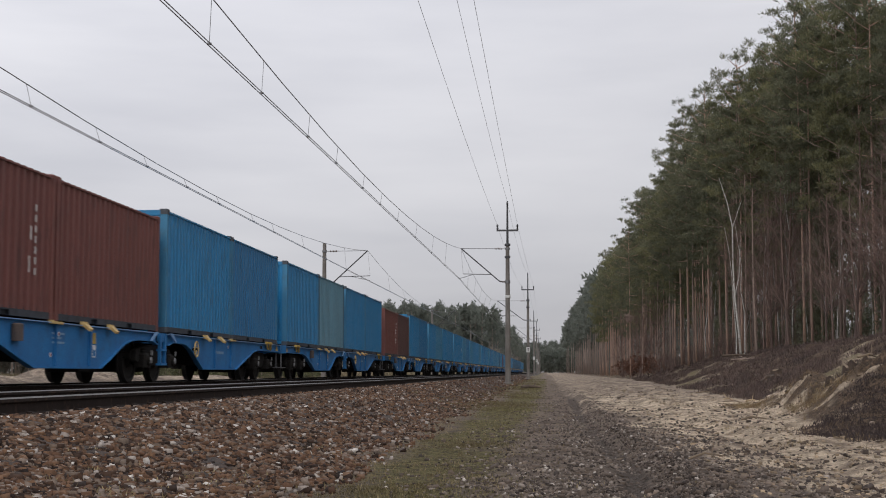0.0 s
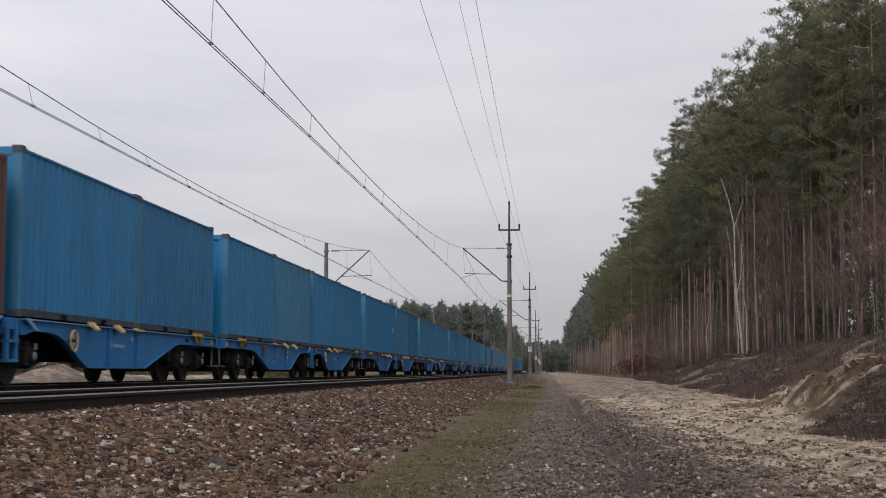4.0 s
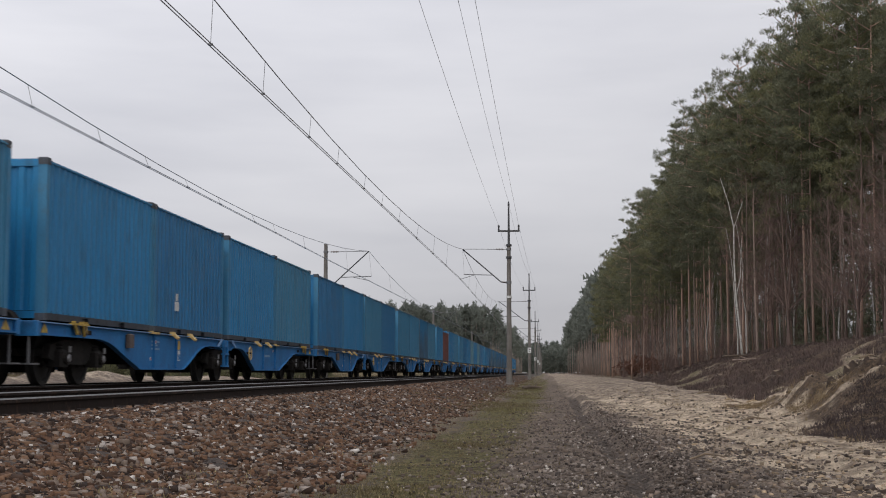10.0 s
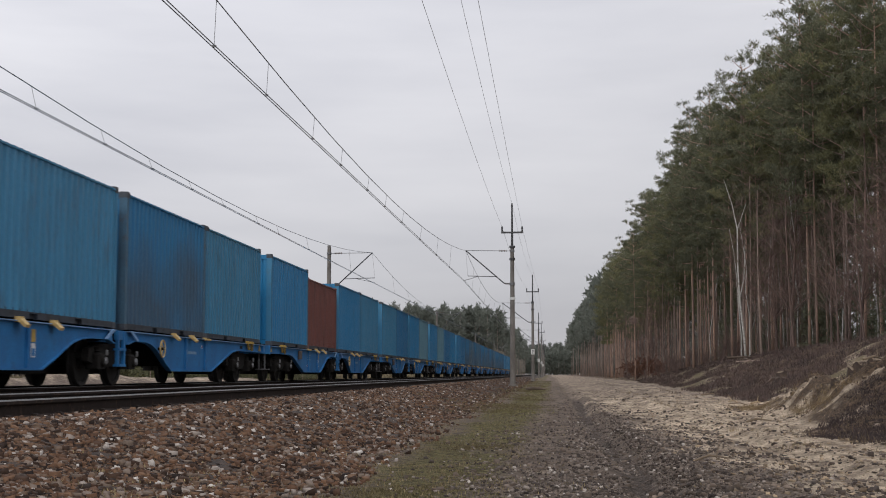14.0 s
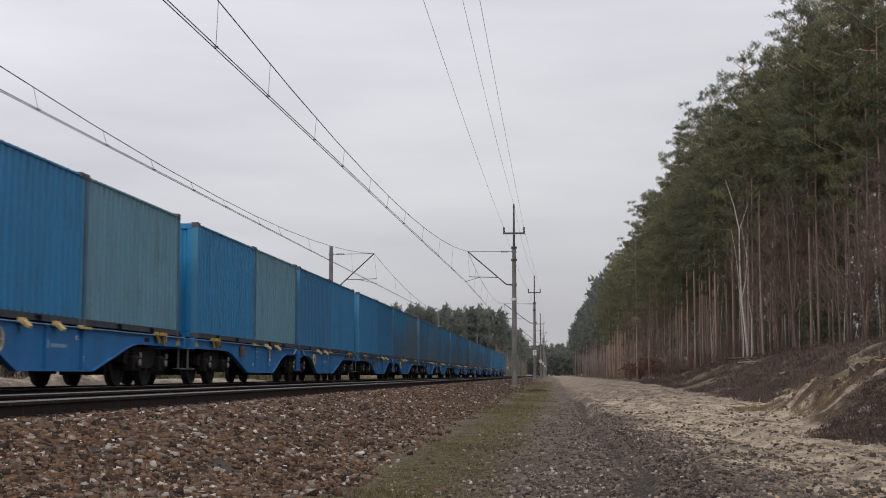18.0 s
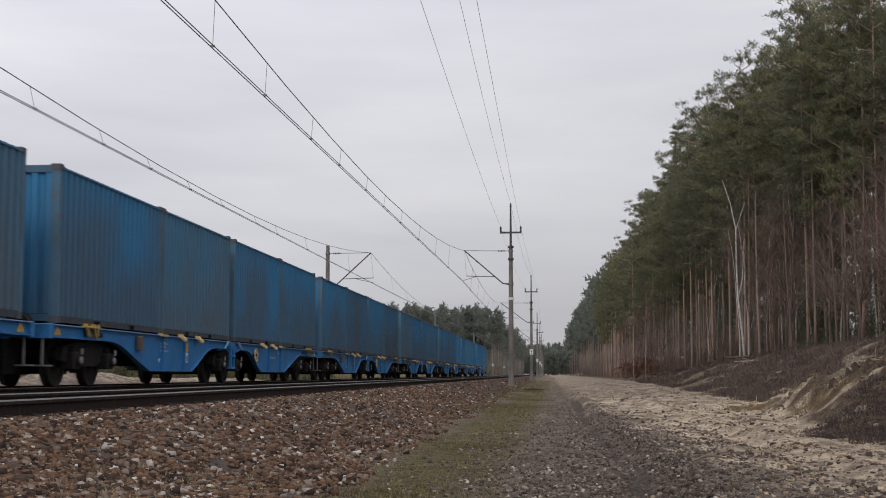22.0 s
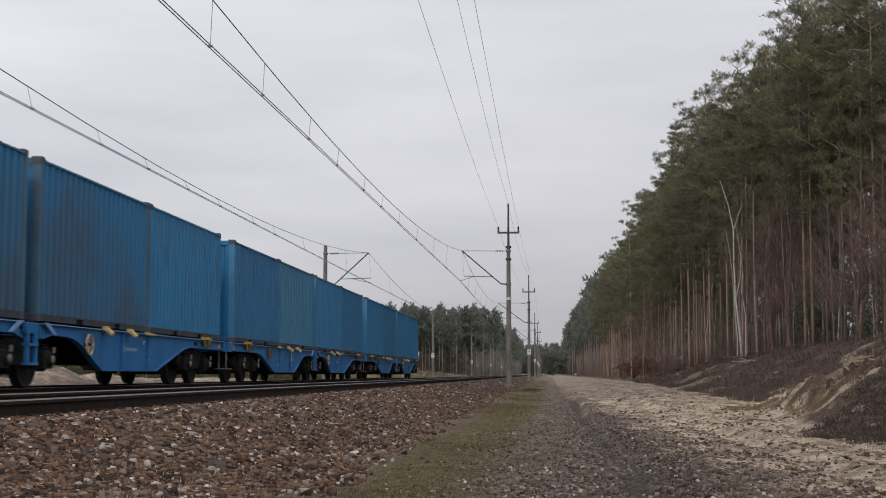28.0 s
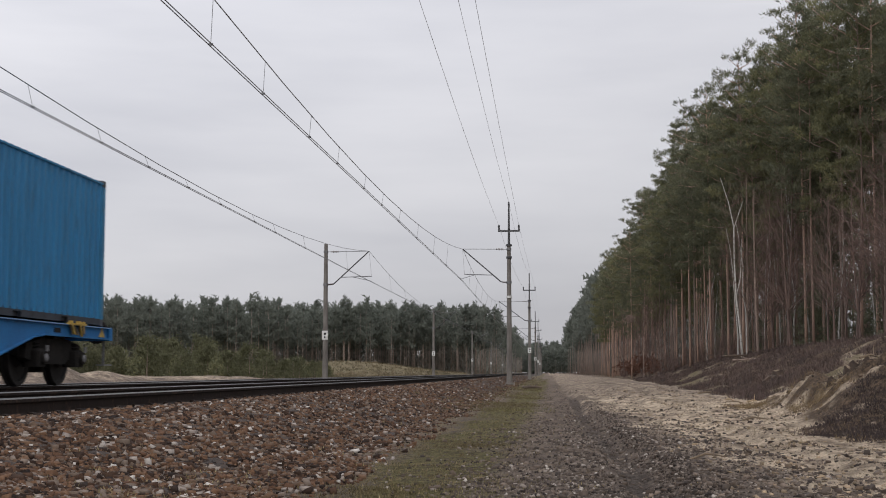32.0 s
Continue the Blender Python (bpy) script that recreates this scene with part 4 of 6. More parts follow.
def flange(x, sign):
    """Flat flanges along the sill's upper and lower edge."""
    b = Build()
    pts = [(s * sign, z) for s, z in SILL_LINES[sign][2:]]
    out = 0.075 if x > 0 else -0.075
    for (y0, z0), (y1, z1) in zip(pts, pts[1:]):
        lo, hi = (x - 0.04 if x > 0 else x + out), (x + out if x > 0 else x + 0.04)
        b.add([(lo, y0, z0), (hi, y0, z0), (hi, y1, z1), (lo, y1, z1), (lo, y0, z0 - 0.022), (hi, y0, z0 - 0.022), (hi, y1, z1 - 0.022), (lo, y1, z1 - 0.022)],
              [(0, 1, 2, 3), (7, 6, 5, 4), (0, 4, 5, 1), (2, 6, 7, 3), (1, 5, 6, 2), (0, 3, 7, 4)])
    return b


def bogie_shapes():
    frame_ = Build()
    for s in (-1, 1):
        x0, x1 = s * 1.0 - 0.06, s * 1.0 + 0.06
        side = [(-1.32, 0.46), (-1.25, 0.68), (-0.62, 0.78), (0.62, 0.78), (1.25, 0.68), (1.32, 0.46), (1.1, 0.42), (0.66, 0.44), (0.5, 0.36), (-0.5, 0.36), (-0.66, 0.44), (-1.1, 0.42)]
        frame_.prism(side, x0, x1, "x")
    frame_.box(-1.0, 1.0, -0.2, 0.2, 0.48, 0.76)
    for e in (-1.28, 1.28):
        frame_.box(-0.95, 0.95, e - 0.05, e + 0.05, 0.5, 0.62)
    wheels = Build()
    for s in (-1, 1):
        wheels.lathe([(s * 0.675, 0.12), (s * 0.68, 0.485), (s * 0.71, 0.485), (s * 0.72, 0.462), (s * 0.815, 0.458), (s * 0.815, 0.39), (s * 0.78, 0.37), (s * 0.765, 0.16), (s * 0.83, 0.13)], 20)
    wheels.lathe([(-1.05, 0.065), (-0.7, 0.085), (0.7, 0.085), (1.05, 0.065)], 10)
    box_ = Build().box(-0.14, 0.14, -0.16, 0.16, -0.15, 0.15, 0.04)
    box_.lathe([(-0.2, 0.09), (0.19, 0.11), (0.2, 0.06)], 12)
    coil = []
    for z in (0.02, 0.07, 0.12, 0.17, 0.22):
        coil += [(z - 0.02, 0.075), (z, 0.1), (z + 0.02, 0.075)]
    spring = Build().lathe(coil, 10, "z")
    brake = Build().box(-0.72, -0.62, -0.06, 0.06, -0.2, 0.2).box(0.62, 0.72, -0.06, 0.06, -0.2, 0.2).box(-0.7, 0.7, -0.03, 0.03, -0.04, 0.04)
    return (frame_.mesh("bogie", CHASSIS), wheels.mesh("wheelset", TYRE), box_.mesh("axle_box", CHASSIS), spring.mesh("spring", CHASSIS), brake.mesh("brake_beam", CHASSIS))


BOGIE, WHEELSET, AXLE_BOX, SPRING, BRAKE = bogie_shapes()
# Added bright disc and tab: highlights on the axle boxes, given as parts.
AXLE_GLINT = Build().lathe([(0.0, 0.07), (0.02, 0.06), (0.025, 0.02)], 10).box(0.0, 0.03, -0.03, 0.03, 0.10, 0.2).mesh("axle_cap", GALV)


def bogie(wagon, y):
    ob = part("bogie", BOGIE, None, wagon, "grimy black two-axle bogie", at=(0, y, 0))
    for a in (-0.9, 0.9):
        part("wheelset", WHEELSET, None, ob, at=(0, a, 0.46))
        for s in (-1, 1):
            hub = part("axle_box", AXLE_BOX, None, ob, at=(s * 1.06, a, 0.46))
            if s > 0:
                part("axle_cap", AXLE_GLINT, None, hub, at=(0.2, 0, 0))
            part("spring", SPRING, None, ob, at=(s * 1.06, a, 0.47))
        part("brake_beam", BRAKE, None, ob, at=(0, a * 0.42, 0.44))
    return ob


def wagon_meshes():
    m = {}
    for sgn in (-1, 1):
        for x in (-1.19, 1.19):
            m["sill", sgn, x] = sill_mesh(x, sgn).mesh("side_sill", SILL)
            m["flange", sgn, x] = flange(x, sgn).mesh("sill_flange", SILL)
            lo, hi = sorted((0.42 * sgn, 12.7 * sgn))
            m["edge", sgn, x] = Build().box(x - 0.075 if x > 0 else x - 0.085, x + 0.085 if x > 0 else x + 0.075, lo, hi, DECK - 0.045, DECK - 0.028).mesh("top_flange", SILL_LIGHT)
        b = Build()
        for s in (0.55, 2.6, 4.4, 6.3, 8.2, 9.4, 12.3):
            y = s * sgn
            b.box(-1.17, 1.17, y - 0.09, y + 0.09, 0.84, DECK - 0.04)
        lo, hi = sorted((0.5 * sgn, 12.6 * sgn))
        b.box(-0.28, 0.28, lo, hi, 0.80, DECK - 0.07)
        b.box(-0.34, 0.34, min(0.6 * sgn, 12.5 * sgn), max(0.6 * sgn, 12.5 * sgn), 0.40, DECK - 0.12)
        for s0, s1 in ((0.05, 2.5), (9.4, 12.4)):
            b.box(-0.3, 0.3, min(s0 * sgn, s1 * sgn), max(s0 * sgn, s1 * sgn), 0.22, 0.42)
        m["cross", sgn] = b.mesh("underframe", CHASSIS)
        y0, y1 = sorted((12.7 * sgn, 12.86 * sgn))
        m["beam", sgn] = Build().box(-1.27, 1.27, y0, y1, 0.80, DECK - 0.02, 0.015).mesh("end_beam", SILL)
        b = Build()
        for x in (-0.875, 0.875):
            b.lathe([(12.86 * sgn, 0.11), (13.08 * sgn, 0.10), (13.085 * sgn, 0.21), (13.13 * sgn, 0.23), (13.16 * sgn, 0.2)], 14, "y")
            for q in range(len(b.v) - 70, len(b.v)):
                a, c, d = b.v[q]
                b.v[q] = (a + x, c, d + 0.98)
        m["buffer", sgn] = b.mesh("buffers", CHASSIS)
        m["hook", sgn] = Build().box(-0.06, 0.06, min(12.8 * sgn, 13.19 * sgn), max(12.8 * sgn, 13.19 * sgn), 0.72, 0.88).mesh("coupling_hook", CHASSIS)
    m["joint"] = Build().box(-0.95, 0.95, -0.42, 0.42, 0.82, DECK - 0.12, 0.03).lathe([(0.8, 0.32), (1.02, 0.32)], 16, "z").mesh("articulation_joint", SILL)
    # open step frame hung at the joint
    b = Build()
    for y in (-0.17, 0.17):
        b.box(1.2, 1.26, y - 0.045, y + 0.045, 0.36, DECK - 0.05)
    for z in (0.36, 0.66):
        b.box(1.16, 1.28, -0.2, 0.2, z, z + 0.045)
    b.box(1.18, 1.24, -0.24, 0.24, 0.86, DECK - 0.03)
    m["ladder"] = b.mesh("step_frame", SILL)
    for e in (-1, 1):
        m["prop", e] = Build().prism([(e * 0.42, DECK - 0.02), (e * 0.62, DECK - 0.02), (e * 1.0, 0.86), (e * 0.86, 0.86)], 1.262, 1.285, "x").mesh("corner_brace", SILL_LIGHT)
    # a hinged spigot folded out over the sill: a tilted plate on two ears
    b = Build().prism([(0.0, 0.035), (0.05, 0.03), (0.15, -0.07), (0.13, -0.11), (0.03, -0.03), (0.0, -0.03)], -0.09, 0.09, "y")
    for e in (-0.075, 0.075):
        b.box(-0.03, 0.04, e - 0.025, e + 0.025, -0.03, 0.06)
    m["spigot"] = b.mesh("folding_spigot", CREAM)
    b = Build().box(-0.02, 0.05, -0.42, 0.40, -0.01, 0.022)
    for e in (-0.3, 0.08, 0.3):
        b.box(-0.02, 0.045, e - 0.03, e + 0.03, 0.0, 0.06)
    b.prism([(-0.33, 0.0), (-0.17, 0.0), (0.02, -0.17), (-0.16, -0.17)], 0.0, 0.04, "x")
    b.prism([(0.12, -0.03), (0.30, 0.02), (0.34, -0.14), (0.22, -0.2)], 0.0, 0.04, "x")
    m["stripe"] = b.mesh("striped_catch", YELLOW)
    m["catch_dark"] = Build().prism([(-0.24, 0.0), (-0.19, 0.0), (-0.03, -0.17), (-0.09, -0.17)], 0.002, 0.046, "x").mesh("catch_stripe", BLACK)
    m["catch_dark_b"] = Build().prism([(0.17, -0.02), (0.22, -0.01), (0.29, -0.17), (0.25, -0.18)], 0.002, 0.046, "x").mesh("catch_stripe", BLACK)
    m["seat"] = Build().box(-0.03, 0.05, -0.24, 0.24, -0.03, 0.012).box(-0.03, 0.055, -0.27, -0.2, -0.03, 0.03).mesh("locking_seat", CREAM)
    m["foot_hole"] = Build().box(0, 0.006, -0.2, 0.1, -0.05, 0.03).mesh("sill_slot", CHASSIS)
    ring = Build()
    n = 20
    pts = [(0, 0.175 * math.cos(6.28319 * k / n), 0.175 * math.sin(6.28319 * k / n)) for k in range(n + 1)]
    ring.tube(pts, 0.017, 6, False)
    for k in range(3):
        a = 2.094 * k
        ring.tube([(0, 0, 0), (0, 0.175 * math.cos(a), 0.175 * math.sin(a))], 0.014, 5)
    m["ring"] = ring.mesh("brake_handwheel", CREAM)
    m["shaft"] = Build().lathe([(-0.12, 0.03), (0.02, 0.035)], 8).mesh("handwheel_shaft", CHASSIS)
    m["plate_y"] = Build().box(0, 0.006, -0.085, 0.085, 0.0, 0.2).mesh("yellow_plate", YELLOW)
    m["plate_w"] = Build().box(0, 0.006, -0.085, 0.085, -0.24, -0.02).mesh("white_plate", WHITE)
    m["plate_bar"] = Build().box(0.006, 0.009, -0.06, 0.06, -0.22, -0.1).mesh("plate_bar", SILL)
    b = Build()
    for k in range(3):
        b.box(0, 0.005, -0.3, 0.28 - 0.14 * (k % 2), -0.075 * k, -0.075 * k + 0.035)
    m["text"] = b.mesh("lettering_bar", WHITE_DULL)
    m["line"] = Build().box(0, 0.005, -0.36, 0.36, -0.03, 0.03).mesh("lettering_bar", WHITE_DULL)
    m["triangle"] = Build().prism([(-0.16, 0.0), (0.16, 0.0), (0.0, 0.17)], 0.0, 0.008, "x").mesh("warning_triangle", YELLOW)
    m["badge"] = Build().lathe([(0, 0.075), (0.006, 0.075)], 16).mesh("round_mark", WHITE_DULL)
    m["dot"] = Build().lathe([(0, 0.042), (0.008, 0.042)], 12).mesh("warning_mark", WHITE)
    m["dot_in"] = Build().lathe([(0.008, 0.026), (0.011, 0.026)], 12).mesh("warning_dot", RED)
    m["post_white"] = Build().box(1.0, 1.035, -0.02, 0.02, 0.36, 0.84).box(0.95, 1.12, -0.2, 0.2, 0.345, 0.37).mesh("shunter_step", GALV)
    m["box"] = Build().box(0, 0.1, -0.14, 0.14, -0.27, 0.0, 0.02).mesh("valve_box", RUSTY)
    m["gusset"] = Build().box(0, 0.05, -0.012, 0.012, 0.32, DECK - 0.05).mesh("sill_rib", SILL)
    return m


WM = wagon_meshes()


def wagon():
    """A blue articulated container wagon; its middle joint at y = 0, rails at z = 0."""
    w = tagged(new("container_wagon"), "blue articulated flat wagon with fish-bellied sills and black bogies", "railway wagon", "wagons of the train")
    for sgn in (-1, 1):
        for x in (-1.19, 1.19):
            sill = part("side_sill", WM["sill", sgn, x], None, w)
            part("sill_flange", WM["flange", sgn, x], None, sill)
            part("top_flange", WM["edge", sgn, x], None, sill)
            if x > 0:
                for s in (3.55, 5.0):
                    part("folding_spigot", WM["spigot"], None, sill, at=(1.255, s * sgn if sgn > 0 else -s, DECK - 0.03))
                part("striped_catch", WM["stripe"], None, sill, at=(1.262, 10.9 * sgn, DECK - 0.03))
                for key in ("catch_dark", "catch_dark_b"):
                    part("catch_stripe", WM[key], None, sill, at=(1.264, 10.9 * sgn, DECK - 0.03))
                part("locking_seat", WM["seat"], None, sill, at=(1.255, 6.36 * sgn, DECK - 0.028))
                part("warning_triangle", WM["triangle"], None, sill, at=(1.211, 12.4 * sgn, 0.86))
                part("sill_slot", WM["foot_hole"], None, sill, at=(1.21, 10.2 * sgn, 0.93))
                for s in (4.6, 6.3):
                    part("sill_rib", WM["gusset"], None, sill, at=(1.21, s * sgn, 0))
                part("warning_mark", WM["dot"], None, sill, at=(1.21, 6.45 * sgn, 0.5))
                part("warning_dot", WM["dot_in"], None, sill, at=(1.21, 6.45 * sgn, 0.5))
                part("warning_mark", WM["dot"], None, sill, at=(1.21, 6.1 * sgn, 0.85))
                part("warning_dot", WM["dot_in"], None, sill, at=(1.21, 6.1 * sgn, 0.85))
                if sgn > 0:
                    ring = part("brake_handwheel", WM["ring"], None, w, "yellow handwheel", at=(1.31, 2.55, 0.74))
                    part("handwheel_shaft", WM["shaft"], None, ring)
                    part("round_mark", WM["badge"], None, sill, at=(1.21, 4.75, 0.72))
                    part("lettering_bar", WM["line"], None, sill, at=(1.21, 5.25, 0.7))
                else:
                    part("yellow_plate", WM["plate_y"], None, sill, at=(1.211, -4.3, 0.72))
                    part("white_plate", WM["plate_w"], None, sill, at=(1.211, -4.3, 0.72))
                    part("plate_bar", WM["plate_bar"], None, w, at=(1.211, -4.3, 0.72))
                    part("lettering_bar", WM["text"], None, sill, at=(1.211, -6.1, 0.84))
                    part("valve_box", WM["box"], None, sill, at=(1.21, -8.0, DECK - 0.1))
        part("underframe", WM["cross", sgn], None, w)
        beam = part("end_beam", WM["beam", sgn], None, w)
        part("buffers", WM["buffer", sgn], None, beam)
        part("coupling_hook", WM["hook", sgn], None, beam)
        part("shunter_step", WM["post_white"], None, beam, at=(0.1, 12.8 * sgn, 0.0))
        bogie(w, 10.45 * sgn)
    part("articulation_joint", WM["joint"], None, w)
    ladder = part("step_frame", WM["ladder"], None, w)
    for e in (-1, 1):
        part("corner_brace", WM["prop", e], None, ladder)
    bogie(w, 0.0)
    return w


TRAIN_X = -9.3
PERIOD = 26.39
# how far the last wagon's rear beam lies along the line, time by time
TAIL = ((0.0, 516.0), (3.0, 470.2), (6.0, 424.5), (9.0, 378.6), (13.0, 317.1), (19.0, 225.1), (23.0, 163.6), (29.0, 70.9), (32.0, 24.6))
WAGONS = 20
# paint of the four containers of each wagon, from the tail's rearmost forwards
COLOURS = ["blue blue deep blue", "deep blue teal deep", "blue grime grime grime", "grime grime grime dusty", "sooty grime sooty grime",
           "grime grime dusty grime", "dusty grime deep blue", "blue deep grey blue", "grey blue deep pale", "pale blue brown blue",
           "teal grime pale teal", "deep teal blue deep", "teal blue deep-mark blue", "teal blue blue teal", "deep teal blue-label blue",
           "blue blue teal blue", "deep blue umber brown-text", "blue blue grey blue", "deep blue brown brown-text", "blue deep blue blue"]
train = []                        # (thing, its place behind the tail's beam)


def make_train():
    first = wagon()
    for k in range(WAGONS):
        back = -12.76 - PERIOD * k
        w = first if k == 0 else copy_thing(first, Matrix())
        train.append((w, back, 0.0))
        for j, key in enumerate(COLOURS[k].split()):
            s = (12.45 - CL / 2, 0.27 + CL / 2)[j % 2] if j < 2 else -(0.27 + CL / 2, 12.45 - CL / 2)[j % 2]
            code = key.split("-")
            thing = container(code[0], MARKS.get(key, ()))
            train.append((thing, back + s, DECK))


MARKS = {"blue-label": ((1.95, 1.34, 0.22, 0.26),), "deep-mark": ((-1.2, 0.6, 0.3, 0.2), (-1.2, 0.8, 0.14, 0.16)), "brown-text": tuple((2.2, 0.75 + 0.17 * k, 0.035, 0.11) for k in range(7)) + ((1.95, 0.85, 0.03, 0.26), (2.0, 1.35, 0.03, 0.22))}


def motions():
    """The train rolls by at an even pace, its wheels turning; all wheelsets at the same end of a bogie turn alike."""
    for thing, back, z in train:
        walk(thing, [(t, pose(TRAIN_X, y + back, z)) for t, y in TAIL])
    leads = {}
    for ob in [o for o in scene.objects if o.name.split(".")[0] == "wheelset"]:
        at = round(ob.location.y, 2)
        if at not in leads:
            leads[at] = ob
            rows = []
            for k in range(32 * FPS + 1):
                t = k / FPS
                y = float(np.interp(t, [a for a, _ in TAIL], [c for _, c in TAIL]))
                rows.append((t, pose(0, at, 0.46, math.degrees((TAIL[0][1] - y) / 0.46) % 360)))
            walk(ob, rows)
        else:
            keys, lead = ob.animation_data_create(), leads[at].animation_data
            ob.rotation_mode = "QUATERNION"
            keys.action, keys.action_slot = lead.action, lead.action_slot


make_train()

# ---- trees ----
def tufts(centres, dirs, n, length, width, seed, loose=0.27):
    """Spiky clumps of needles: n slim blades round each centre."""
    r = np.random.default_rng(seed)
    m = len(centres)
    d = r.normal(0, 0.8, (m, n, 3)) + 0.9 * dirs[:, None] + np.array((0, 0, 0.35))
    d /= np.linalg.norm(d, axis=-1, keepdims=True)
    side = np.cross(d, r.normal(0, 1, (m, n, 3)))
    side /= np.linalg.norm(side, axis=-1, keepdims=True)
    ln = length * r.uniform(0.6, 1.25, (m, n, 1))
    base = centres[:, None] + r.normal(0, length * loose, (m, n, 3))
    wd = width * r.uniform(0.7, 1.3, (m, n, 1))
    tri = np.stack([base - side * wd, base + side * wd, base + d * ln], 2)
    return tri.reshape(-1, 3), np.arange(m * n * 3).reshape(-1, 3)


def pine_shape(seed, tall, low, spread, clumps, blades, length, lean=0.0, pad=15, slim=False):
    """Trunk path, limbs and needle pads of a Scots pine."""
    r = np.random.default_rng(seed)
    bend = r.normal(0, 0.12, 2)
    def axis(z):
        u = z / tall
        return np.array((bend[0] * np.sin(3 * u) + lean * u * u, bend[1] * np.sin(2.4 * u + 1), z))
    trunk = Build()
    zs = np.linspace(0, tall * 0.97, 4 if slim else 9)
    girth = 0.0036 * tall
    trunk.tube([axis(z) - (0, 0, 0.25 if z == 0 else 0) for z in zs], [girth * (1.15 if z == 0 else 1) * (1 - 0.86 * z / tall) + 0.012 for z in zs], 4 if slim else 7)
    centres, dirs = [], []
    limbs = max(12, int(clumps / (pad if slim else 6.2) / 2.2))
    for k in range(limbs):
        u = (k + r.uniform(0, 1)) / limbs
        z = low + (tall - low) * u ** 0.9
        reach = spread * (0.3 + 0.95 * np.sin(np.pi * np.clip(0.12 + 0.86 * u, 0, 1)) ** 0.8) * r.uniform(0.45, 1.06) * (0.35 if u > 0.96 else 0.75 if u > 0.86 else 1) * (1.12 - 0.55 * u if slim else 1)
        a = 2.4 * k + r.uniform(-0.5, 0.5)
        rise = r.uniform(-0.15, 0.45) + 0.55 * u
        p0 = axis(z)
        out = np.array((np.cos(a), np.sin(a), rise))
        tip = p0 + out * reach
        mid = p0 + out * reach * 0.5 + np.array((0, 0, -0.07 * reach))
        if (k % 3 == 0 or u > 0.6) and not slim:
            trunk.tube([p0, mid, tip], [0.035, 0.024, 0.010], 4, False)
        for c in range(1 + int(2.6 * reach / spread)):
            s = 1.0 - 0.3 * c + r.normal(0, 0.06)
            q = (p0 * (1 - s) + tip * s) + r.normal(0, 0.12 * spread, 3) * (1, 1, 0.5) * (c > 0)
            size = r.uniform(0.22, 0.48) * spread * (0.55 if slim else 0.62)
            for e in range(pad):
                d = r.normal(0, 1, 3)
                d /= np.linalg.norm(d)
                if d[2] < -0.25:
                    d[2] *= -0.6
                centres.append(q + d * size * r.uniform(0.5, 1.0) * np.array((1, 1, 0.42)))
                dirs.append(d * (1.3, 1.3, 0.6) + np.array((0, 0, 0.7)))
    # upright leaders at the top, each with whorls of short shoots
    for c in range(1 if slim else 4):
        root = axis(tall * 0.9) + r.normal(0, 0.3, 3) * (1, 1, 0.4) * (c > 0)
        up = tall * r.uniform(0.06, 0.1) * (1 if c == 0 else 0.6)
        for e in range(9):
            w = e / 8
            spoke = r.normal(0, 1, 3) * (1, 1, 0.2)
            spoke *= (0.42 * (1 - w) + 0.05) / np.linalg.norm(spoke)
            centres.append(root + (0, 0, up * w) + spoke * (not slim))
            dirs.append(np.array((0, 0, 1.6)))
    v, f = tufts(np.array(centres), np.array(dirs), blades, length, length * (0.25 if slim else 0.115), seed, 0.38 if slim else 0.42)
    return trunk, v, f


def pine(seed, tall, low, spread, clumps=420, blades=9, length=0.19, needles=None, bark=None, label="", lean=0.0):
    trunk, v, f = pine_shape(seed, tall, low, spread, clumps, blades, length, lean)
    t = tagged(new("pine_tree"), label or "tall Scots pine with a bare reddish trunk and dark crown", "tree", "pines on the bank")
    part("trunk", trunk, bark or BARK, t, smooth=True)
    part("crown", array_mesh("crown", v, f, needles or NEEDLES), None, t)
    return t


PINES = [pine(11, 17.5, 6.2, 2.1, 580, bark=BARK_SHADED), pine(12, 18.5, 7.6, 1.9, 520), pine(13, 16.5, 5.4, 2.2, 620, needles=NEEDLES_B, bark=BARK_SHADED), pine(14, 18.0, 7.8, 1.9, 500, bark=BARK_GREY),
         pine(15, 15.5, 5.0, 2.0, 560, bark=BARK_SHADED), pine(16, 17.0, 6.4, 2.3, 600, needles=NEEDLES_B, bark=BARK_GREY), pine(17, 19.0, 8.4, 2.0, 520)]
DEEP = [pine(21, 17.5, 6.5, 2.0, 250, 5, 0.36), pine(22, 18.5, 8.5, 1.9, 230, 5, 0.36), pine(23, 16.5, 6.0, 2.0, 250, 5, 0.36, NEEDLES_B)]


def edge(y):
    """Where the wood begins on the bank."""
    return np.interp(y, (30, 60, 75, 90, 110, 150, 200, 240), (16.0, 14.2, 12.9, 11.3, 11.0, 10.2, 9.3, 8.9))


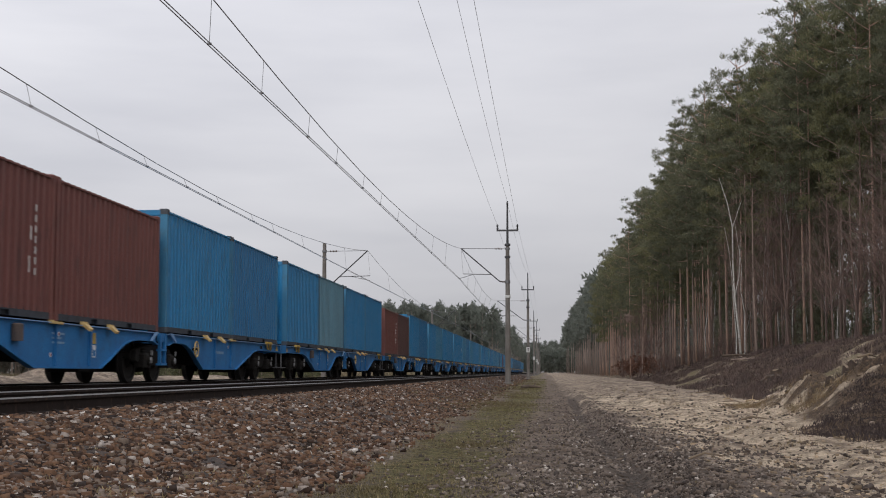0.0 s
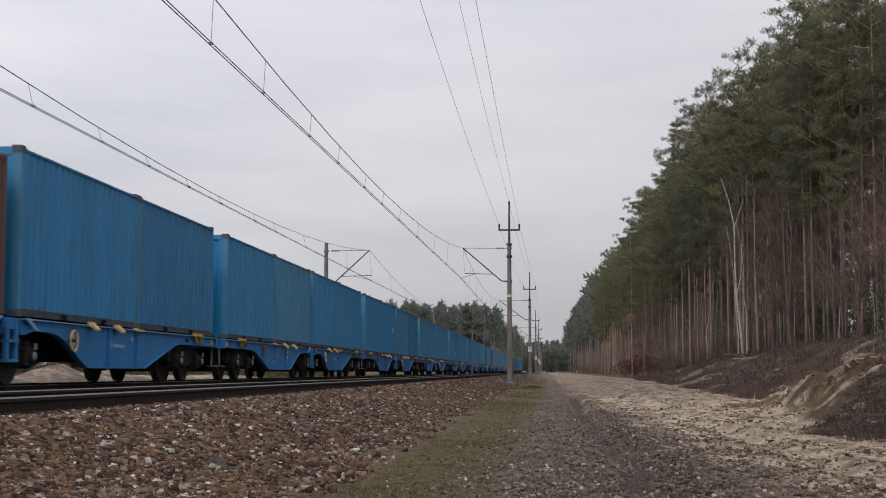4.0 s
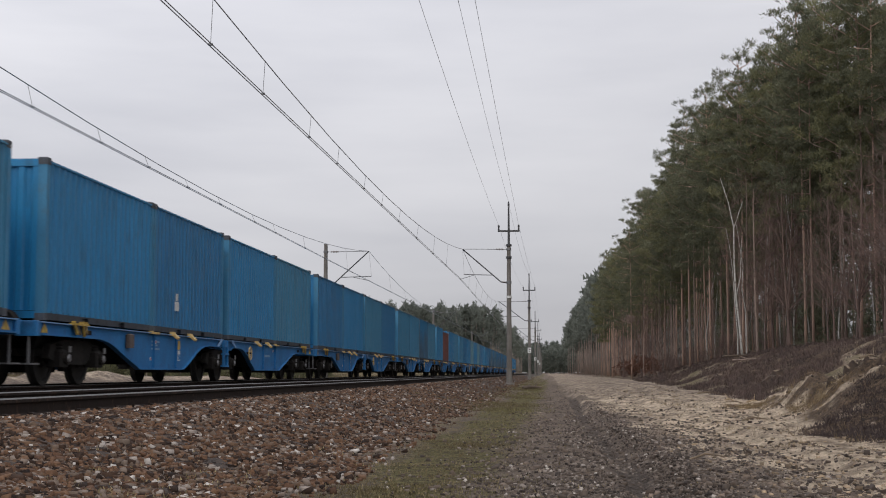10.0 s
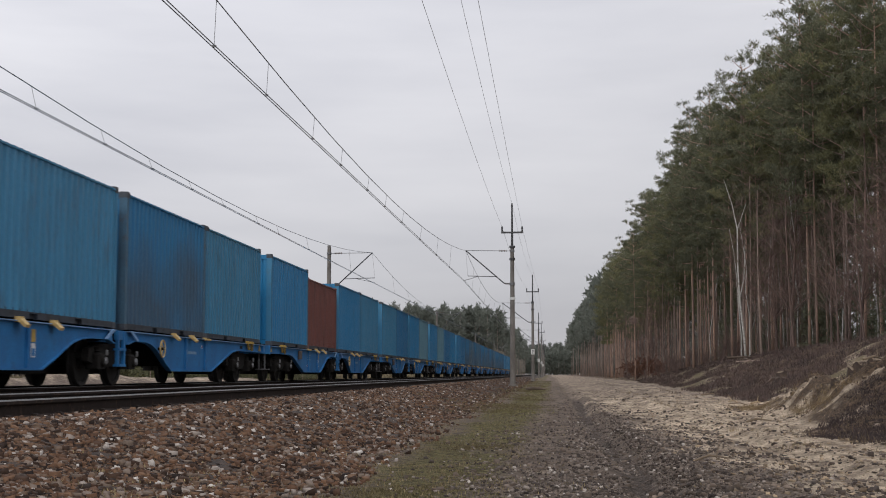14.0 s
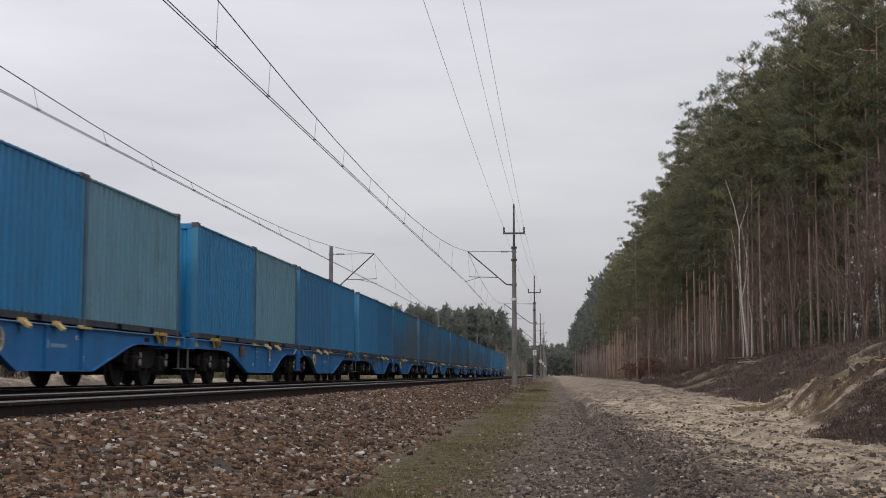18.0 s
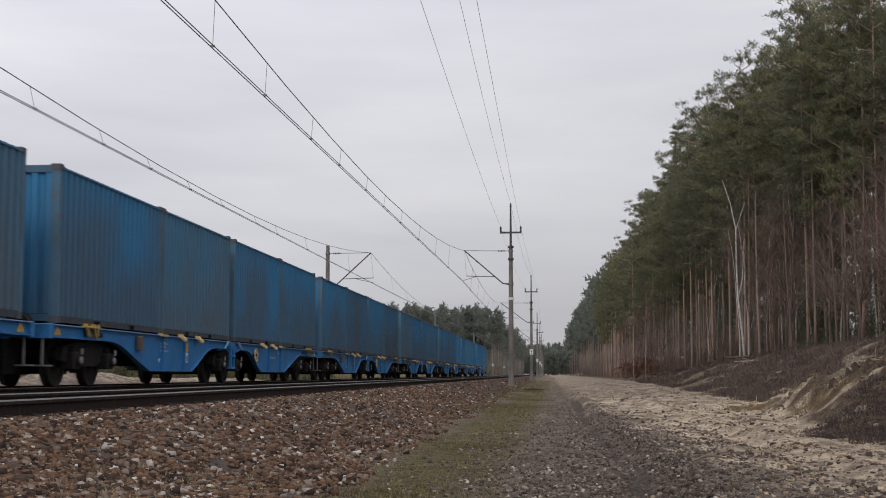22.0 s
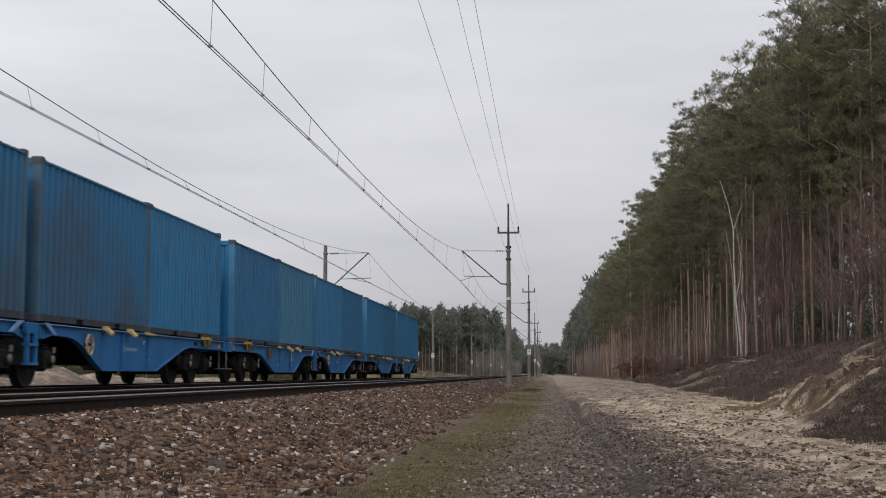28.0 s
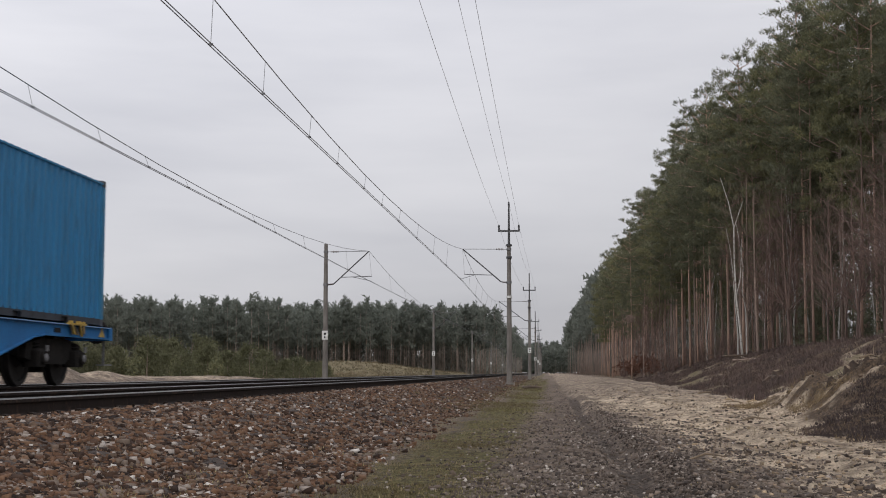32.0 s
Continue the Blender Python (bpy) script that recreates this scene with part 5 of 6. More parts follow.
spots = [(7.95, 128.4)]
r = np.random.default_rng(5)
for want, d0, d1, y0, y1 in ((66, 0, 3.0, 48, 130), (66, 3.0, 13, 48, 135), (50, 0, 3, 130, 238), (46, 3, 12, 130, 240), (16, 1.5, 9, 38, 50), (28, 3.0, 16, 48, 88)):
    got = tries = 0
    while got < want and tries < 4000:
        tries += 1
        y = r.uniform(y0, y1)
        x = edge(y) + r.uniform(d0, d1)
        near = 1.15 if y < 130 else 1.5
        if all((x - a) ** 2 + ((y - b) * 0.75) ** 2 > near * near for a, b in spots):
            spots.append((float(x), float(y)))
            got += 1
made = {}
for k, (x, y) in enumerate(spots):
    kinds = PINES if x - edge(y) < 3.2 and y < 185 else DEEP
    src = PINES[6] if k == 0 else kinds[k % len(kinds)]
    s = 0.74 if k == 0 else r.uniform(0.86, 1.1)
    m = Matrix.Translation((x, y, float(height(x, y)) - 0.05)) @ Euler((0, 0, r.uniform(0, 6.28))).to_matrix().to_4x4() @ Matrix.Diagonal((s, s, s, 1))
    t = copy_thing(src, Matrix()) if src in made else src
    made[src] = True
    t.matrix_basis = m


# three tall ones that stand up over the wood's edge
for src, x, y, s in ((PINES[6], 11.3, 95.0, 1.0), (PINES[6], 12.0, 84.0, 0.98), (PINES[1], 13.2, 71.0, 0.98)):
    copy_thing(src, Matrix()).matrix_basis = Matrix.Translation((x, y, float(height(x, y)) - 0.05)) @ Euler((0, 0, 2.1 * y)).to_matrix().to_4x4() @ Matrix.Diagonal((s, s, s, 1))


def far_wood(name, places, label, seed, needles, tall=(17, 22), clumps=75, low=0.5, blade=1.15, spread=2.2, bark=None, blades=3):
    """A wood too far off to count: trunks and crowns, joined."""
    rr = np.random.default_rng(seed)
    kinds = []
    for q in range(6):
        t, v, f = pine_shape(seed + q, 20.0, 20.0 * low, spread, clumps, blades, blade, pad=4, slim=True)
        kinds.append((np.array([tuple(p) for p in t.v]), [g for g in t.f], v, f))
    tv, tf, cv, cf, a, b = [], [], [], [], 0, 0
    for x, y in places:
        q = kinds[rr.integers(6)]
        s, w = rr.uniform(*tall) / 20.0, rr.uniform(0, 6.28)
        rot = np.array(((np.cos(w), -np.sin(w), 0), (np.sin(w), np.cos(w), 0), (0, 0, 1)))
        base = np.array((x, y, float(height(x, y))))
        tv.append(q[0] @ rot.T * s + base)
        tf += [tuple(i + a for i in g) for g in q[1] if len(g) == 4]
        a += len(q[0])
        cv.append(q[2] @ rot.T * s + base)
        cf.append(q[3] + b)
        b += len(q[2])
    wood = tagged(new(name), label, "woods", kind="stuff")
    part("trunks", array_mesh("trunks", np.concatenate(tv), np.array(tf), bark or HAZY_BARK, True), None, wood)
    part("crowns", array_mesh("crowns", np.concatenate(cv), np.concatenate(cf), needles), None, wood)
    return wood


r = np.random.default_rng(21)
far = [(r.uniform(-40, -14), r.uniform(430, 900)) for _ in range(150)] + [(r.uniform(9.5, 24), r.uniform(238, 620)) for _ in range(260)] + [(r.uniform(-70, 60), r.uniform(900, 1000)) for _ in range(220)]
far_wood("far_pine_wood", far, "dark pine wood receding along the line", 40, HAZY_NEEDLES)
# the wood across the line: its edge runs from the left of the view in to the line
west, brush = [], []
for k in range(1500):
    u = r.uniform(0, 1)
    ex, ey = -170 + u * 156, 330 + u * 90
    d = r.uniform(0, 1) * 110
    (west if k < 1150 else brush).append((ex - d * 0.3 + r.normal(0, 2), ey + d + (25 if k >= 1150 else 0)))
far_wood("pine_wood_across_the_line", west, "dense dark pine wood across the railway line", 60, HAZY_NEEDLES, (17.5, 22.5), clumps=96, low=0.44, blade=0.95, spread=2.2)
brush += [(r.uniform(-60, -16), r.uniform(430, 900)) for _ in range(90)]
brush += [(float(edge(y) + r.uniform(9, 16)), float(y)) for y in r.uniform(120, 235, 40)] + [(float(edge(y) + r.uniform(13, 26)), float(y)) for y in r.uniform(75, 125, 9)] + [(r.uniform(16, 24), r.uniform(238, 620)) for _ in range(60)]
# Low backing trees whose pale tone carries the haze between the trunks.
far_wood("spruce_undergrowth", brush, "dark young spruce growing under the pine wood", 66, HAZY_UNDERWOOD, (6, 10), clumps=40, low=0.04, blade=1.9, spread=4.5, blades=3)
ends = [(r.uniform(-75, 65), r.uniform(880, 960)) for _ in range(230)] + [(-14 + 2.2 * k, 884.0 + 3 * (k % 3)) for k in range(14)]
far_wood("wood_closing_the_view", ends, "distant dark wood that closes the view along the line", 71, HAZY_NEEDLES, (9, 17), clumps=40, low=0.06, blade=1.9, spread=4.0, blades=3)


# ---- bare trees, birches and undergrowth ----
def branching(b, p, d, length, radius, depth, r, up=0.25, kids=(3, 5), sides=4):
    """A limb and its forks, down to fine twigs."""
    q = p + d * length
    mid = p + d * length * 0.5 + V3(r.normal(0, 0.05 * length, 3))
    b.tube([p, mid, q], [radius, radius * 0.8, radius * 0.5], sides if depth > 1 else 3, False)
    if depth == 0:
        return
    for k in range(r.integers(*kids)):
        s = r.uniform(0.35, 1.0)
        base = p.lerp(mid, s * 2) if s < 0.5 else mid.lerp(q, s * 2 - 1)
        nd = (d * 0.75 + V3(r.normal(0, 0.5, 3)) + V3((0, 0, up))).normalized()
        branching(b, base, nd, length * r.uniform(0.4, 0.68), radius * 0.48, depth - 1, r, up, kids, sides)


def bare_tree(seed, tall, material, name="bare_tree", label="", group="bare trees on the bank"):
    r = np.random.default_rng(seed)
    b = Build()
    zs = np.linspace(0, tall, 8)
    pts = [V3((0.25 * math.sin(seed + 2.2 * z / tall), 0.2 * math.cos(1.3 * seed + 2 * z / tall) - 0.2, z - (0.2 if z == 0 else 0))) for z in zs]
    b.tube(pts, [0.0065 * tall * (1 - 0.9 * z / tall) + 0.010 for z in zs], 6, False)
    crown = Build()
    for k in range(30):
        u = r.uniform(0.2, 0.98)
        z = tall * u
        base = pts[int(u * 7)].lerp(pts[min(7, int(u * 7) + 1)], u * 7 - int(u * 7))
        a = r.uniform(0, 6.28)
        d = V3((math.cos(a), math.sin(a), r.uniform(0.5, 1.4))).normalized()
        branching(crown, base, d, tall * 0.27 * (1.15 - 0.7 * u), 0.010 + 0.012 * (1 - u), 2, r)
    t = tagged(new(name), label, "tree", group)
    part("trunk", b, material, t, smooth=True)
    part("branch_work", crown, TWIG, t)
    return t


def put(t, x, y, turn=0.0, s=1.0, sink=0.05):
    t.matrix_basis = Matrix.Translation((x, y, float(height(x, y)) - sink)) @ Euler((0, 0, turn)).to_matrix().to_4x4() @ Matrix.Diagonal((s, s, s, 1))
    return t


r = np.random.default_rng(77)
BARE = [bare_tree(3, 8.5, TWIG, label="leafless brown sapling with fine twigs at the wood's edge"), bare_tree(4, 10.0, BARK_GREY, label="leafless grey-brown tree with fine twigs at the wood's edge"),
        bare_tree(5, 7.0, TWIG, label="leafless reddish sapling with fine twigs at the wood's edge")]
for k in range(56):
    y = r.uniform(46, 78) if k % 4 else r.uniform(70, 150)
    x = edge(y) + r.uniform(-2.2, 2.0) if k < 36 else edge(y) + r.uniform(2, 14)
    put(BARE[k] if k < 3 else copy_thing(BARE[k % 3], Matrix()), float(x), float(y), r.uniform(0, 6.28), r.uniform(0.75, 1.15))

# the pale forked birch that stands out before the pines
birch = tagged(new("birch_tree"), "slender white birch, forked and leafless, leaning at the top", "tree", "birches on the bank")
b = Build().tube([(0, 0, -0.25), (-0.08, 0, 1.2), (-0.3, 0, 3.5), (-0.36, 0, 5.4), (-0.35, 0, 7.4), (-0.62, 0, 8.8), (-1.05, 0, 10.2)], [0.075, 0.06, 0.05, 0.043, 0.036, 0.024, 0.010], 8)
part("trunk", b, BIRCH, birch, smooth=True)
part("limb", Build().tube([(-0.3, 0, 3.45), (-0.02, 0.1, 4.6), (0.1, 0.15, 6.8)], [0.034, 0.027, 0.016], 6), BIRCH, birch)
part("limb", Build().tube([(-0.35, 0, 7.35), (-0.05, 0.1, 8.2), (0.2, 0.1, 8.9)], [0.032, 0.022, 0.01], 6), BIRCH, birch)
b, rr = Build(), np.random.default_rng(9)
for k in range(10):
    z = rr.uniform(4.5, 9.5)
    branching(b, V3((-0.35 - max(0, z - 7.5) * 0.3, 0, z)), V3((rr.normal(0, 0.7), rr.normal(0, 0.7), 1)).normalized(), 0.9, 0.012, 2, rr)
part("twig_work", b, TWIG, birch)
put(birch, 10.37, 73.0, 0, 0.948)


def thin_birch(seed, tall, lean):
    r = np.random.default_rng(seed)
    t = tagged(new("birch_tree"), "thin pale birch trunk among the pines", "tree", "birches on the bank")
    zs = np.linspace(0, tall, 7)
    part("trunk", Build().tube([(lean * (z / tall) ** 1.5 + r.normal(0, 0.05), r.normal(0, 0.05), z - (0.2 if z == 0 else 0)) for z in zs], [0.034 * (1 - 0.85 * z / tall) + 0.01 for z in zs], 6), BIRCH, t)
    b = Build()
    for k in range(9):
        z = tall * r.uniform(0.4, 0.95)
        branching(b, V3((lean * (z / tall) ** 1.5, 0, z)), V3((r.normal(0, 0.7), r.normal(0, 0.7), 1)).normalized(), 1.1, 0.012, 2, r)
    part("twig_work", b, TWIG, t)
    return t


THIN = [thin_birch(31, 8.0, -0.6), thin_birch(32, 9.0, 0.5), thin_birch(33, 6.0, 1.0)]
r = np.random.default_rng(12)
for k in range(16):
    y = r.uniform(50, 115)
    put(THIN[k] if k < 3 else copy_thing(THIN[k % 3], Matrix()), float(edge(y) + r.uniform(-0.6, 5.0)), float(y), r.uniform(0, 6.28), r.uniform(0.8, 1.2))

for k, (x, y, turn, s) in enumerate(((10.55, 76.0, 0.3, 0.9), (10.9, 75.0, 2.8, 0.8), (11.7, 74.0, 1.0, 0.85), (11.75, 74.2, 4.1, 0.8), (13.3, 74.0, 2.0, 1.0), (14.3, 68.0, 5.0, 0.9), (15.1, 64.0, 0.8, 1.0))):
    put(copy_thing(THIN[k % 3], Matrix()), x, y, turn, s)

# a ball of twigs high in one of the pines
b, rr = Build(), np.random.default_rng(4)
for k in range(260):
    d = V3(rr.normal(0, 1, 3)).normalized()
    p = V3(rr.normal(0, 0.17, 3))
    b.tube([p, p + d * rr.uniform(0.2, 0.42)], [0.022, 0.008], 3, False)
nest = tagged(part("bird_nest", b, BARK_GREY), "dark ball of twigs lodged against a pine trunk", "nest")
nest.location = (7.8, 128.0, 5.25)


def shrub(seed, tall):
    r = np.random.default_rng(seed)
    b = Build()
    for k in range(12):
        a = r.uniform(0, 6.28)
        branching(b, V3((r.normal(0, 0.12), r.normal(0, 0.12), -0.05)), V3((math.cos(a) * 0.45, math.sin(a) * 0.45, 1)).normalized(), tall * r.uniform(0.35, 0.6), 0.014, 2, r, 0.3)
    return tagged(part("bare_shrub", b, TWIG), "leafless brown undergrowth shrub under the pines", "shrub", "undergrowth on the bank")


SHRUBS = [shrub(51, 1.9), shrub(52, 2.6), shrub(53, 1.3)]
r = np.random.default_rng(15)
for k in range(75):
    y = r.uniform(42, 165)
    put(SHRUBS[k] if k < 3 else copy_thing(SHRUBS[k % 3], Matrix()), float(edge(y) + r.uniform(-2.2, 6.5)), float(y), r.uniform(0, 6.28), r.uniform(0.7, 1.35))


def young_pine(seed, tall, needles):
    r = np.random.default_rng(seed)
    n = 60
    z = r.uniform(0.08, 1, n) ** 0.8 * tall
    reach = np.sqrt(np.clip(1 - (z / tall - 0.25) ** 2 / 0.6, 0.02, 1)) * tall * 0.42 * r.uniform(0.4, 1.1, n)
    a = r.uniform(0, 6.28, n)
    c = np.stack([np.cos(a) * reach, np.sin(a) * reach, z], -1)
    c = (c[:, None] + r.normal(0, 0.2, (n, 5, 3))).reshape(-1, 3)
    v, f = tufts(c, np.zeros_like(c) + (0, 0, 0.5), 5, 0.34, 0.06, seed, 0.5)
    t = tagged(new("young_pine"), "low bushy olive-green young pine on the heath", "tree", "young pines across the line")
    part("trunk", Build().tube([(0, 0, -0.2), (0, 0, tall * 0.9)], [0.06, 0.015], 5), BARK_GREY, t)
    part("foliage", array_mesh("foliage", v, f, needles), None, t)
    return t


def understorey(seed, tall):
    """A thin dark spruce that grows up in the pines' shade."""
    r = np.random.default_rng(seed)
    n = 90
    z = r.uniform(0.06, 1, n) * tall
    reach = (1.04 - z / tall) * tall * 0.24 * r.uniform(0.35, 1.1, n) + 0.08
    a = r.uniform(0, 6.28, n)
    c = np.stack([np.cos(a) * reach, np.sin(a) * reach, z - 0.2 * reach], -1)
    c = (c[:, None] + r.normal(0, 0.16, (n, 5, 3))).reshape(-1, 3)
    v, f = tufts(c, np.zeros_like(c) + (0, 0, 0.2), 6, 0.24, 0.03, seed, 0.6)
    t = tagged(new("young_spruce"), "thin dark green young spruce growing under the pines", "tree", "undergrowth on the bank")
    part("trunk", Build().tube([(0, 0, -0.2), (0, 0, tall * 0.95)], [0.05, 0.01], 5), BARK_GREY, t)
    part("foliage", array_mesh("foliage", v, f, NEEDLES), None, t)
    return t


SPRUCES = [understorey(71, 6.5), understorey(72, 4.5), understorey(73, 8.0)]
r = np.random.default_rng(27)
for k in range(26):
    y = r.uniform(48, 74) if k % 3 else r.uniform(74, 120)
    put(SPRUCES[k] if k < 3 else copy_thing(SPRUCES[k % 3], Matrix()), float(edge(y) + r.uniform(0.8, 8.0)), float(y), r.uniform(0, 6.28), r.uniform(0.75, 1.2))

YOUNG = [young_pine(61, 3.6, BUSH), young_pine(62, 4.4, BUSH), young_pine(63, 2.8, NEEDLES_B)]
r = np.random.default_rng(16)
for k in range(110):
    y = r.uniform(105, 190)
    x = -r.uniform(0.16, 0.36) * y
    s = r.uniform(0.5, 1.05) * (0.5 if x > -0.2 * y else 0.75 if x > -0.25 * y else 1.0)
    put(YOUNG[k] if k < 3 else copy_thing(YOUNG[k % 3], Matrix()), float(x), float(y), r.uniform(0, 6.28), s)


# ---- small growth and litter on the ground ----
def blades(name, px, py, tall, spread, n, material, label, category, width=0.006, base=None):
    """Tufts of n upright slivers at each place."""
    m = len(px)
    pz = height(px, py) if base is None else base
    root = np.stack([px, py, pz], -1)[:, None] + np.concatenate([rng.normal(0, spread, (m, n, 2)), np.full((m, n, 1), -0.01)], -1)
    d = np.concatenate([rng.normal(0, 0.55, (m, n, 2)), np.ones((m, n, 1))], -1)
    d /= np.linalg.norm(d, axis=-1, keepdims=True)
    tip = root + d * (tall[:, None, None] * rng.uniform(0.5, 1.2, (m, n, 1)))
    side = np.concatenate([rng.normal(0, 1, (m, n, 2)), np.zeros((m, n, 1))], -1)
    side *= width / np.linalg.norm(side, axis=-1, keepdims=True) * np.interp(py, (0, 20, 60, 120), (1, 1, 2.2, 4))[:, None, None]
    v = np.stack([root - side, root + side, tip], 2).reshape(-1, 3)
    return tagged(new(name, array_mesh(name, v, np.arange(len(v)).reshape(-1, 3), material)), label, category, kind="stuff")


gy_ = along(6500, 6.0, 75.0)
gx_ = rng.normal(-0.9, 0.3, len(gy_)) + 0.008 * gy_
thick = wobble(gx_, gy_, 1.3, 3) + 0.5 * wobble(gx_, gy_, 4.0, 2)
gx_, gy_, thick = gx_[thick > 0.1], gy_[thick > 0.1], thick[thick > 0.1]
blades("short_grass", gx_, gy_, np.clip(0.02 + 0.016 * thick, 0.015, 0.045), 0.045, 7, GRASS, "thin short green grass between ballast and track", "grass")
vy_ = along(3000, 26.0, 130.0)
vx_ = rng.normal(-1.15, 0.62, len(vy_)) + 0.003 * vy_
ok = (wobble(vx_, vy_ * 0.4, 1.2, 9) > -0.25) & (vx_ < 0.1)
vx_, vy_ = vx_[ok], vy_[ok]
blades("verge_grass", vx_, vy_, rng.uniform(0.02, 0.09, len(vx_)), 0.12, 6, GRASS, "mossy green grass on the verge by the masts", "grass", base=np.maximum(height(vx_, vy_), bed_height(vx_)))
sy_ = along(5200, 6.0, 110.0)
sx_ = rng.normal(-1.1, 0.6, len(sy_)) + 0.006 * sy_
blades("dry_grass", sx_, sy_, rng.uniform(0.012, 0.035, len(sx_)), 0.06, 6, STRAW, "flattened dry straw-coloured grass beside the ballast", "grass", base=np.maximum(height(sx_, sy_), bed_height(sx_)))
hy_ = along(9000, 26.0, 125.0)
hx_ = bank_toe(hy_) + rng.uniform(0.4, 7.0, len(hy_))
ok = ~((hy_ < 29) & (hx_ < 8)) & (bank_bare(hx_, hy_) < 0.5 + rng.normal(0, 0.15, len(hx_)))
hx_, hy_ = hx_[ok], hy_[ok]
blades("dry_heather", hx_, hy_, rng.uniform(0.06, 0.24, len(hx_)), 0.12, 9, DRY, "dead brown heather and brushwood covering the bank", "undergrowth", 0.008)
fy_ = rng.uniform(15.2, 20.6, 8000)
fx_ = rng.uniform(3.0, 7.0, len(fy_))
ok = (fx_ > bank_toe(fy_) + 0.25 * wobble(fx_, fy_, 2.3, 4) - 0.05) & (fy_ - 1.1 * smooth(3.8, 4.8, fx_) + 0.7 * wobble(fx_, fy_, 1.7, 2) < 18.4)
fx_, fy_ = fx_[ok], fy_[ok]
blades("dead_brush", fx_, fy_, rng.uniform(0.015, 0.09, len(fx_)), 0.06, 8, BRUSH, "dark dead brush at the foot of the sand heap", "undergrowth", 0.006)
ty_ = np.concatenate([rng.uniform(18.6, 31, 9000), along(900, 14.0, 60.0)])
tx_ = np.concatenate([rng.uniform(4.0, 7.4, 9000), rng.uniform(2.2, 4.4, 900) + 0.012 * ty_[9000:]])
ok = (lumps(tx_, ty_ * 0.7, 1.4, 7, 4) > 0.0) & ((ty_ > 20.2) | (tx_ < 4.0)) & ((ty_ < 18.6) | (tx_ > 3.6) | (ty_ > 30))
tx_, ty_ = tx_[ok], ty_[ok]
blades("heap_grass", tx_, ty_, rng.uniform(0.03, 0.11, len(tx_)), 0.06, 7, HEAP_GRASS, "sparse yellowed grass on the sand heaps", "grass", 0.004)
CLOD = mat("damp_sand", (0.36, 0.27, 0.17), 0.95, second=(0.15, 0.105, 0.07), scale=4, island=0.5)
cy_ = along(4500, 8.0, 60.0)
cx_ = rng.uniform(1.0, 4.6, len(cy_)) + 0.01 * cy_
scatter("sand_clods", cx_, cy_, height(cx_, cy_), np.clip(rng.gamma(2, 0.005, len(cx_)), 0.003, 0.03), CLOD, "crumbled clods and bark bits strewn over the sand", "soil", 0.4, 0.05)
BITS = mat("bark_bits", (0.10, 0.07, 0.052), 0.95, second=(0.035, 0.025, 0.02), scale=4, island=0.5)
by_ = along(12000, 8.0, 60.0)
bx_ = rng.uniform(0.6, 4.4, len(by_)) + 0.012 * by_
keep = wobble(bx_, by_ * 0.6, 1.9, 4) + 0.8 * wobble(bx_, by_, 5.3, 1) > 0.15
bx_, by_ = bx_[keep], by_[keep]
scatter("bark_litter", bx_, by_, height(bx_, by_), np.clip(rng.gamma(2, 0.0055, len(bx_)), 0.004, 0.035) * np.interp(by_, (0, 25, 60), (1, 1.2, 2.0)), BITS,
        "dark bark bits and twigs strewn over the sand", "litter", 0.3, 0.05)
DIRT = mat("dark_soil", (0.15, 0.112, 0.084), 0.95, second=(0.065, 0.048, 0.037), scale=4, island=0.5)
cy_ = along(15000, 6.0, 55.0)
cx_ = rng.normal(0.75, 0.95, len(cy_)) + 0.005 * cy_
keep = wobble(cx_, cy_, 1.6, 2) + 0.7 * wobble(cx_, cy_, 4.1, 5) > 0.1
keep &= rng.uniform(0, 1, len(cx_)) < np.interp(cy_, (0, 18, 40, 60), (1, 1, 0.4, 0.2))
cx_, cy_ = cx_[keep], cy_[keep]
scatter("soil_clods", cx_, cy_, height(cx_, cy_), np.clip(rng.gamma(2.0, 0.0058, len(cx_)), 0.003, 0.034), DIRT, "churned dark clods along the wheel ruts", "soil", 0.5, 0.05)
ky_ = rng.uniform(17, 31, 1800)
kx_ = rng.uniform(3.7, 7.0, len(ky_))
keep = lumps(kx_, ky_, 1.6, 5, 4) > 0.05
kx_, ky_ = kx_[keep], ky_[keep]
scatter("heap_clods", kx_, ky_, height(kx_, ky_), np.clip(rng.gamma(2.2, 0.009, len(kx_)), 0.008, 0.06), DIRT, "lumps of torn turf on the spoil heaps", "soil", 0.45, 0.05)


wy_ = rng.uniform(95, 330, 9000)
wx_ = -rng.uniform(0.06, 0.42, len(wy_)) * wy_
ok = wx_ < -14.5
wx_, wy_ = wx_[ok], wy_[ok]
blades("heath_grass", wx_, wy_, rng.uniform(0.15, 0.5, len(wx_)), 0.35, 6, mat("heath_grass", (0.185, 0.145, 0.092), 0.9, second=(0.10, 0.088, 0.055), scale=0.05, island=0.15, spec=0.2),
       "rough brown and olive grass on the heath across the line", "grass", 0.02)


